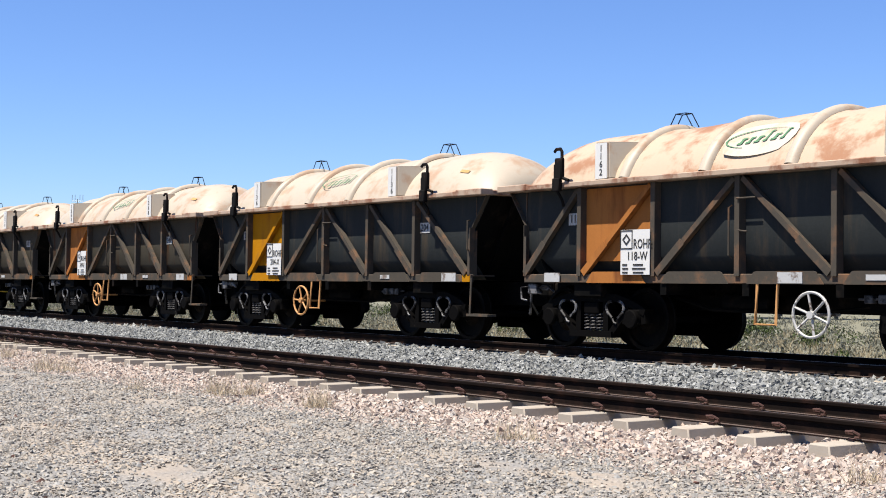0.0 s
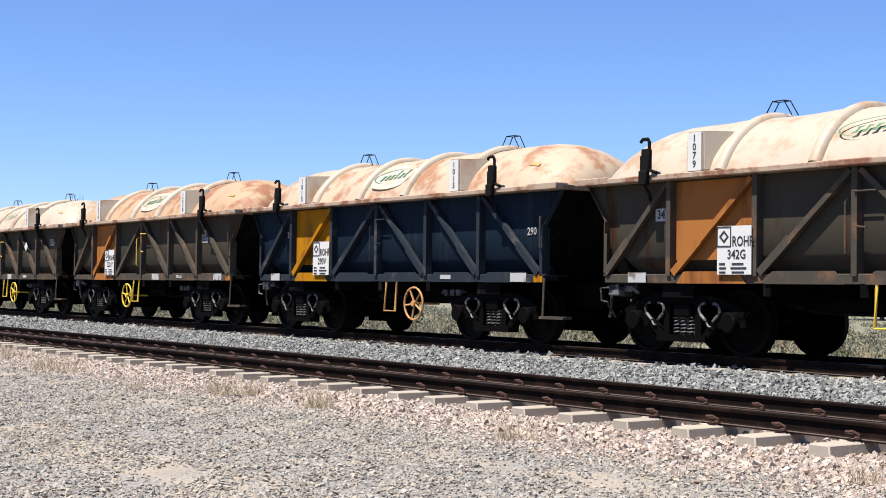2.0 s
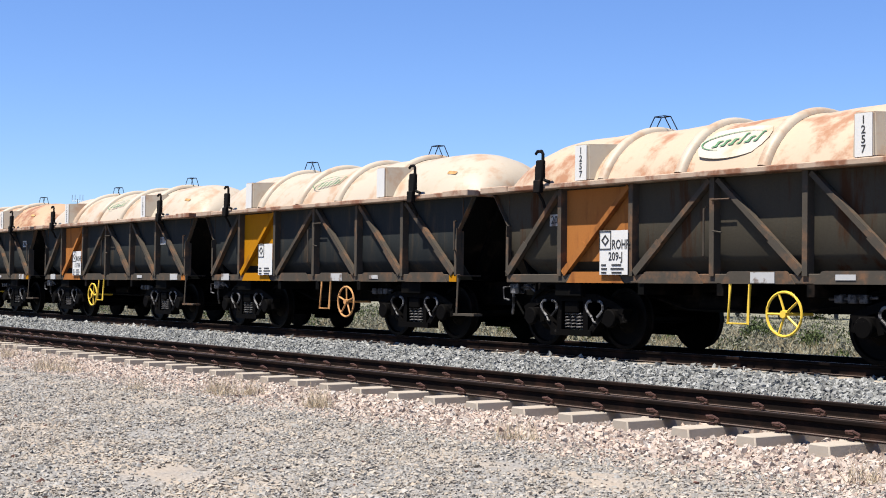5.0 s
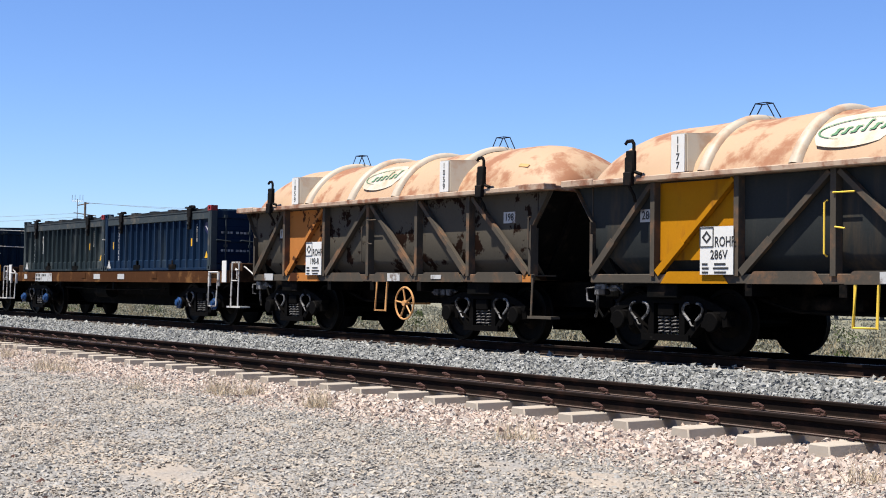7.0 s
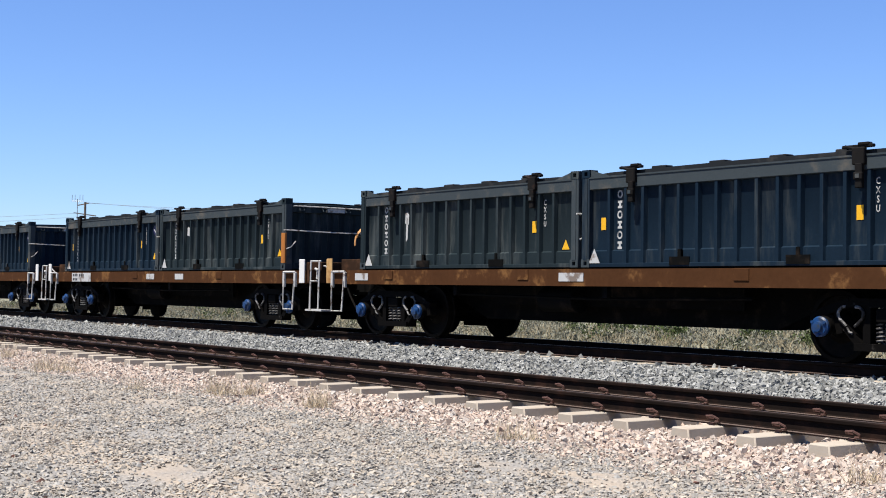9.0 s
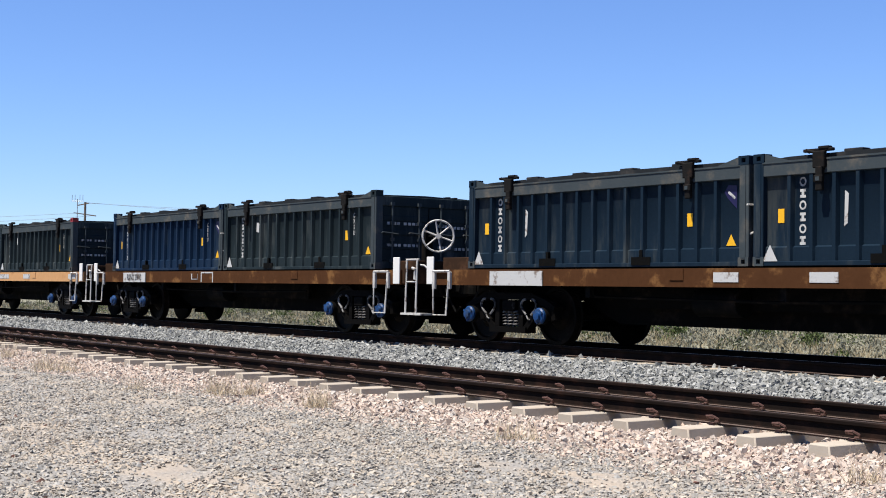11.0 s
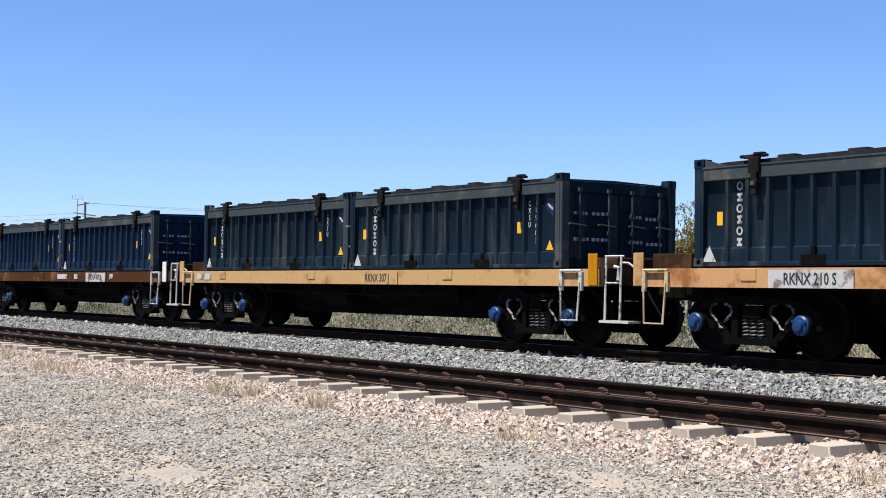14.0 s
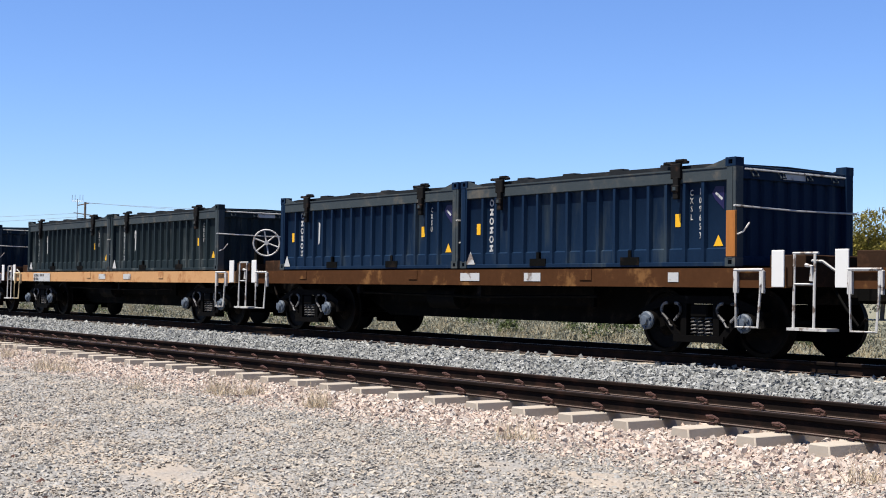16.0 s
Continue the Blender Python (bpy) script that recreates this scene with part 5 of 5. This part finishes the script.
def mirrored(make, q, z=0.0):
    def go(bm):
        make(bm)
        if q:
            for v in bm.verts:
                v.co.x = -CL - v.co.x
        for v in bm.verts:
            v.co.z += z
    return go


DECK0, DECK1 = -13.16, 0.86


def deck_beam(bm):
    o = [(-1.235, 0.93), (-1.10, 0.93), (-1.10, 0.955), (-1.21, 0.955), (-1.21, 1.167), (-1.05, 1.167), (-1.05, 1.187), (-1.235, 1.187)]
    A, B = [[bm.verts.new((x, y, z)) for y, z in o] for x in (DECK0, DECK1)]
    bm.faces.new(A)
    bm.faces.new(B[::-1])
    for i in range(len(o)):
        j = (i + 1) % len(o)
        bm.faces.new((A[i], B[i], B[j], A[j]))


def deck_floor(bm):
    box(bm, DECK0, DECK1, -1.12, 1.12, 1.08, 1.165)
    for x in np.arange(-12.5, 0.8, 1.2):
        box(bm, x - 0.05, x + 0.05, -1.2, 1.2, 0.95, 1.08)


def centre_sill(bm):
    prism(bm, [(-13.1, 1.09), (0.8, 1.09), (0.8, 0.72), (-2.2, 0.72), (-3.1, 0.36), (-9.5, 0.36), (-10.4, 0.72), (-13.1, 0.72)], -0.3, 0.3)
    for s in (-1, 1):
        box(bm, -9.0, -3.4, s * 0.55, s * 0.62, 0.62, 1.0)
    lathe(bm, [(-0.4, 0.2), (0.4, 0.2)], 14, (-7.0, -0.75, 0.72), "X")
    tube(bm, [(-9.6, -0.9, 0.78), (-6, -0.95, 0.74), (-3.0, -0.9, 0.78)], 0.025, 5)
    for x in (-9.3, -5.6):
        box(bm, x - 0.05, x + 0.05, -1.16, -1.08, 0.76, 0.93)


def end_deck(s):
    def make(bm):
        x0 = DECK1 if s > 0 else DECK0
        box(bm, x0 - s * 0.02, x0 + s * 0.08, -1.2, 1.2, 0.95, 1.20)
        if s < 0:
            box(bm, x0 - 0.04, x0 + 0.72, -1.0, 1.0, 1.17, 1.40, 0.01)
        else:
            box(bm, x0 - 0.55, x0 + 0.04, -0.9, 0.9, 1.17, 1.36, 0.01)
    return make


def hoop(bm):
    tube(bm, [(-0.22, -1.26, 1.15), (-0.22, -1.28, 0.98), (-0.18, -1.30, 0.42), (0.18, -1.30, 0.42), (0.22, -1.28, 0.98), (0.22, -1.26, 1.15)], 0.018, 6)
    tube(bm, [(-0.24, -1.27, 1.16), (0.24, -1.27, 1.16)], 0.022, 6)
    for s in (-1, 1):
        box(bm, s * 0.22 - 0.035, s * 0.22 + 0.035, -1.285, -1.235, 0.86, 1.15, 0.006)


def end_ladder(bm):
    for x in (0.94, 1.26):
        tube(bm, [(x, -1.16, 1.36), (x, -1.18, 0.42)], 0.018, 6)
    tube(bm, [(0.94, -1.17, 0.98), (1.26, -1.17, 0.98)], 0.014, 6)
    tube(bm, [(0.90, -1.14, 1.37), (1.30, -1.14, 1.37)], 0.017, 6)
    box(bm, 0.90, 1.52, -1.26, -1.02, 0.40, 0.435)


def end_plate(bm):
    box(bm, -0.10, 0.10, -1.262, -1.238, 0.94, 1.41, 0.006)


def brake_rod(bm):
    tube(bm, [(1.0, -0.9, 1.28), (1.25, -1.0, 1.27), (1.42, -0.9, 1.12), (1.6, -0.8, 1.08)], 0.018, 5)
    tube(bm, [(1.12, -1.16, 1.22), (1.24, -1.18, 1.20), (1.22, -1.18, 1.02)], 0.028, 6)


def print_bar(bm):
    box(bm, 0, 0.075, -1.258, -1.254, -0.03, 0.03)


def painted_outline(bm):
    for x in (-0.28, 0.28):
        box(bm, x - 0.02, x + 0.02, -1.239, -1.236, 0.94, 1.17)
    box(bm, -0.26, 0.26, -1.239, -1.236, 1.14, 1.17)


def wheel_stand(bm):
    box(bm, -0.06, 0.06, -0.09, 0.09, 1.38, 1.92, 0.01)
    tube(bm, [(0.02, 0, 1.84), (-0.34, 0, 1.84)], 0.025, 6)


def hose_coil(bm):
    for k in range(3):
        r = 0.27 + 0.03 * k
        tube(bm, [(-0.04 * k, 0.05 * k + r * math.cos(a), 1.72 + r * math.sin(a)) for a in [-0.6 + i * 3.9 / 14 for i in range(15)]], 0.016, 5)


FLATS = [  # beam paint, plate paint, bearing caps, wheel, board text, two containers: (paint, code, number, doors, red, orange post)
    (DECK_RUST, PIPE_WHITE, BLUE_CAP, 0, "", ((NAVY_DEEP, "CXSU", "120797", 1, 1, 0), (SLATE, "CXSU", "", 0, 1, 0))),
    (DECK_RUST, YELLOW, BLUE_CAP, 1, "", ((NAVY, "CXSU", "121179", 0, 1, 0), (SLATE, "CXSU", "", 0, 0, 0))),
    (DECK_RUST, PIPE_WHITE, BLUE_CAP, 2, "", ((SLATE, "CXSU", "118652", 0, 0, 1), (NAVY, "CXSU", "117511", 0, 0, 0))),
    (DECK_RUST, PIPE_WHITE, BLUE_CAP, 0, "", ((NAVY, "", "", 0, 0, 0), (NAVY, "", "", 0, 0, 0))),
    (DECK_RUST, PIPE_WHITE, BLUE_CAP, 3, "RKNX 294 D", ((SLATE, "CXSU", "110502", 1, 0, 0), (NAVY_DEEP, "CXSU", "119652", 0, 0, 0))),
    (DECK_OCHRE, PIPE_WHITE, BLUE_CAP, 0, "RKNX 215 P", ((SLATE, "CXSU", "103077", 1, 1, 0), (SLATE, "CXSU", "115155", 0, 1, 0))),
    (DECK_OCHRE, YELLOW, BLUE_CAP, 0, "RKNX 210 S", ((NAVY, "CXSU", "", 1, 0, 0), (NAVY, "CXSU", "115101", 0, 0, 0))),
    (DECK_PALE, YELLOW, BLUE_CAP, 0, "RKNX 307 J", ((NAVY, "CXSU", "119603", 1, 0, 0), (NAVY, "CXSU", "113111", 0, 0, 0))),
    (DECK_RUST, PIPE_WHITE, BLUE_CAP, 0, "RKNX 419 A", ((NAVY_DEEP, "CXSL", "116542", 1, 0, 0), (NAVY_DEEP, "CXSU", "124013", 0, 0, 0))),
    (DECK_RUST, PIPE_WHITE, GREY_CAP, 0, "", ((NAVY_DEEP, "CXSL", "109653", 0, 0, 1), (NAVY_DEEP, "CXSU", "", 0, 0, 0))),
    (DECK_OCHRE, PIPE_WHITE, GREY_CAP, 3, "", ((SLATE, "CXSU", "", 0, 0, 0), (SLATE, "CXSU", "", 0, 0, 0))),
    (DECK_RUST, PIPE_WHITE, GREY_CAP, 1, "", ((NAVY, "", "", 0, 0, 0), (NAVY, "", "", 0, 0, 0))),
]
PLACARDS = {0: ((-11.9, 0.12), (-6.5, 0.21), (-4.93, 0.21)), 1: ((-12.1, 0.22), (-6.26, 0.28)), 4: ((-7.42, 0.16),), 5: ((-12.1, 0.21), (-7.95, 0.24), (-5.5, 0.42), (-3.53, 0.28), (0.05, 0.26)),
            6: (), 7: ((-12.1, 0.34),), 8: ((-5.9, 0.37), (-4.9, 0.12), (-2.48, 0.1)), 9: ((-5.75, 0.26), (-4.14, 0.2), (-1.1, 0.1))}
BOARDS = {0: -10.4, 1: None, 4: -10.75, 5: -10.54, 6: -10.2, 7: -5.05, 8: -3.5, 9: None}
FLAT_SLACK = (-0.06, -0.08, -0.11, -0.15, -0.18, -0.20, -0.16, -0.11, -0.05, -0.03, -0.03, -0.03)
TONES = {NAVY: "weathered navy blue", NAVY_DEEP: "deep blue", SLATE: "weathered slate grey"}
DECKS = {DECK_RUST: "rusty brown", DECK_OCHRE: "ochre yellow", DECK_PALE: "pale yellow"}


def flat_wagon(i):
    beam_paint, plate, cap, wheel, text, boxes = FLATS[i]
    x16 = 134.84 - 14.98 * i + FLAT_SLACK[i]
    f = tagged(new("flat_wagon"), f"{DECKS[beam_paint]} container flat wagon with white end steps", "flat wagon", "flat wagons of the train")
    MOVERS.append((f, x16))
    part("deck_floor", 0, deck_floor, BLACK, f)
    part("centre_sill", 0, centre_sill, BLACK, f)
    far = pose(DECK0 + DECK1, 0, 0, 0, 0, 180)
    for turn in (Matrix(), far):
        part("deck_beam", 0, deck_beam, beam_paint, f, turn)
        for x in (-11.2, -7.4, -2.9):
            part("stake_pocket", 0, lambda bm: box(bm, -0.13, 0.13, -1.247, -1.235, 1.02, 1.18, 0.003), beam_paint, f, turn @ pose(x, 0, 0))
    for s in (-1, 1):
        part("end_platform", s, end_deck(s), PLATFORM, f)
        part("coupler", 1, coupler, BLACK, f, pose(DECK1 - 0.1, 0, 0) if s > 0 else pose(DECK0 + 0.1, 0, 0, 0, 0, 180))
    for x in (0.28, -12.87):
        part("step_hoop", 0, hoop, PIPE_WHITE if beam_paint is DECK_RUST or x > 0 else PIPE_PALE, f, pose(x, 0, 0))
    part("end_ladder", 0, end_ladder, PIPE_WHITE, f)
    part("end_plate", 0, end_plate, plate if plate is YELLOW else WHITE, f, pose(0.75, 0, 0))
    part("end_plate", 0, end_plate, WHITE if plate is not YELLOW else DECK_PALE, f, pose(-13.22, 0, 0))
    part("brake_rod", 0, brake_rod, PIPE_WHITE, f)
    if wheel == 3:
        part("wheel_stand", 0, wheel_stand, BLACK, f, pose(0.84, -0.65, -0.04, 0, 0, 180))
        brake_wheel(6, 6, PIPE_WHITE, f, pose(1.17, -0.65, 1.80, 0, 0, 62))
    elif wheel:
        stand = part("wheel_stand", 0, wheel_stand, BLACK, f, pose(-13.0, -0.55, 0))
        part("hose_coil", 0, hose_coil, PIPE_ORANGE, stand)
    for x, a in PLACARDS.get(i, ((-6.5, 0.22), (-4.9, 0.22))):
        part("white_placard", a, board(-a, a, 1.0, 1.13, 1.236, 0.006), WHITE_OLD, f, pose(x, 0, 0))
    bx = BOARDS.get(i, -10.9)
    if bx:
        part("number_board", "wide", board(-0.66, 0.66, 0.93, 1.16, 1.248, 0.006), WHITE_OLD if i != 7 else DECK_PALE, f, pose(bx, 0, 0))
    if i in (0, 2, 10):
        for x, z in ((-0.58, 1.10), (-0.46, 1.10), (-0.34, 1.10), (-0.14, 1.10), (-0.02, 1.10), (0.10, 1.10), (-0.58, 0.99), (-0.46, 0.99), (-0.34, 0.99)):
            part("print_bar", 0, print_bar, INK, f, pose(bx + x, 0, z))
    if i == 4:
        part("painted_outline", 0, painted_outline, WHITE_OLD, f, pose(-6.8, 0, 0), "hand-painted white outline")
    if text:
        lettering(text, 0.21, INK, f, pose(bx, -1.257, 1.04, 90), "code_lettering", wide=0.75)
    for x in (-11.30, -0.78):
        bogie(f, x, x16, cap)
    for k, (paint, code, number, doors, red, orange) in enumerate(boxes):
        c = container(x16 - k * (CL + 0.076), paint, TOPRAIL, code, number, doors and not k, red, orange, TONES[paint])
        if (i, k) == (6, 0):
            for j, (x, z0, z1) in enumerate(((-2.17, 0.28, 0.70), (-1.82, 0.28, 1.0), (-1.47, 0.28, 0.98), (-1.12, 0.28, 0.80), (-0.775, 0.28, 0.86))):
                part("spray_paint", j, lambda bm: prism(bm, [(-0.125, z0), (0.0, z0 - 0.01), (0.125, z0), (0.125, z1 - 0.14), (0.07, z1 - 0.03), (0.0, z1), (-0.08, z1 - 0.06), (-0.125, z1 - 0.2)], -0.002, 0.0), CHALK, c, pose(x, -CW + 0.085, CB), "faded pale spray paint")


# ---------------------------------------------------------------- build
TUFTS = [(-8.95, -7.21, 1.5, 130), (-8.3, -7.1, 1.2, 90), (-3.15, -7.02, 1.2, 130), (-2.95, -6.74, 1.0, 110), (-4.5, -7.64, 0.8, 70), (-3.7, -6.9, 0.8, 80),
         (-1.09, -6.9, 1.1, 130), (-0.95, -6.95, 0.8, 80), (2.56, -7.03, 0.9, 90), (2.75, -6.95, 0.7, 60), (6.18, -6.68, 0.9, 90), (-12.4, -6.69, 1.5, 110), (-13.3, -6.8, 1.1, 80)]
MX, MY, PX, PY = -137.0, 42.3, -146.0, 46.7
build_ground()
build_distance()
for k, (x, y, h) in enumerate(((-43.2, 42.6, 6.9), (-41.4, 44.6, 6.0), (-39.3, 45.8, 5.9), (-37.2, 48.0, 6.4), (-35.2, 49.4, 6.6), (-33.4, 51.5, 6.5), (-31.0, 52.6, 6.2))):
    tree(x, y, h, 20 + k)
for i in range(len(WAGONS)):
    ore_wagon(i)
for i in range(len(FLATS)):
    flat_wagon(i)
build_plants()
track("main_track", "heavy rusted main line rails on concrete sleepers", 0, 0.0, 0.69, 0.1, -150, 40, 1.507, False)
track("siding_track", "rusted siding rails clipped to pale concrete sleepers", -4.57, -0.196, 0.78, 0.42, -90, 20, 1.507, True)
build_ballast()

SPEED = 16.68


def motions():
    for ob, x16 in MOVERS:
        walk(ob, [(t, pose(x16 + SPEED * (t - 16), 0, 0)) for t in (0, 4, 8, 12, 16)])
    for ob, x, at in WHEELSETS:
        first = max(0, math.ceil(((-36 - at) / SPEED + 16) * FPS))
        last = min(16 * FPS, math.floor(((6 - at) / SPEED + 16) * FPS))
        if last <= first:
            continue
        steps = sorted({0, *range(first, last + 1), 16 * FPS})
        rows = []
        for s in steps:
            k = min(max(s, first), last)
            rows.append((s / FPS, pose(x, 0, AXLE_R, 0, math.degrees(SPEED / AXLE_R) * (k - first) / FPS, 0)))
        walk(ob, rows)


motions()
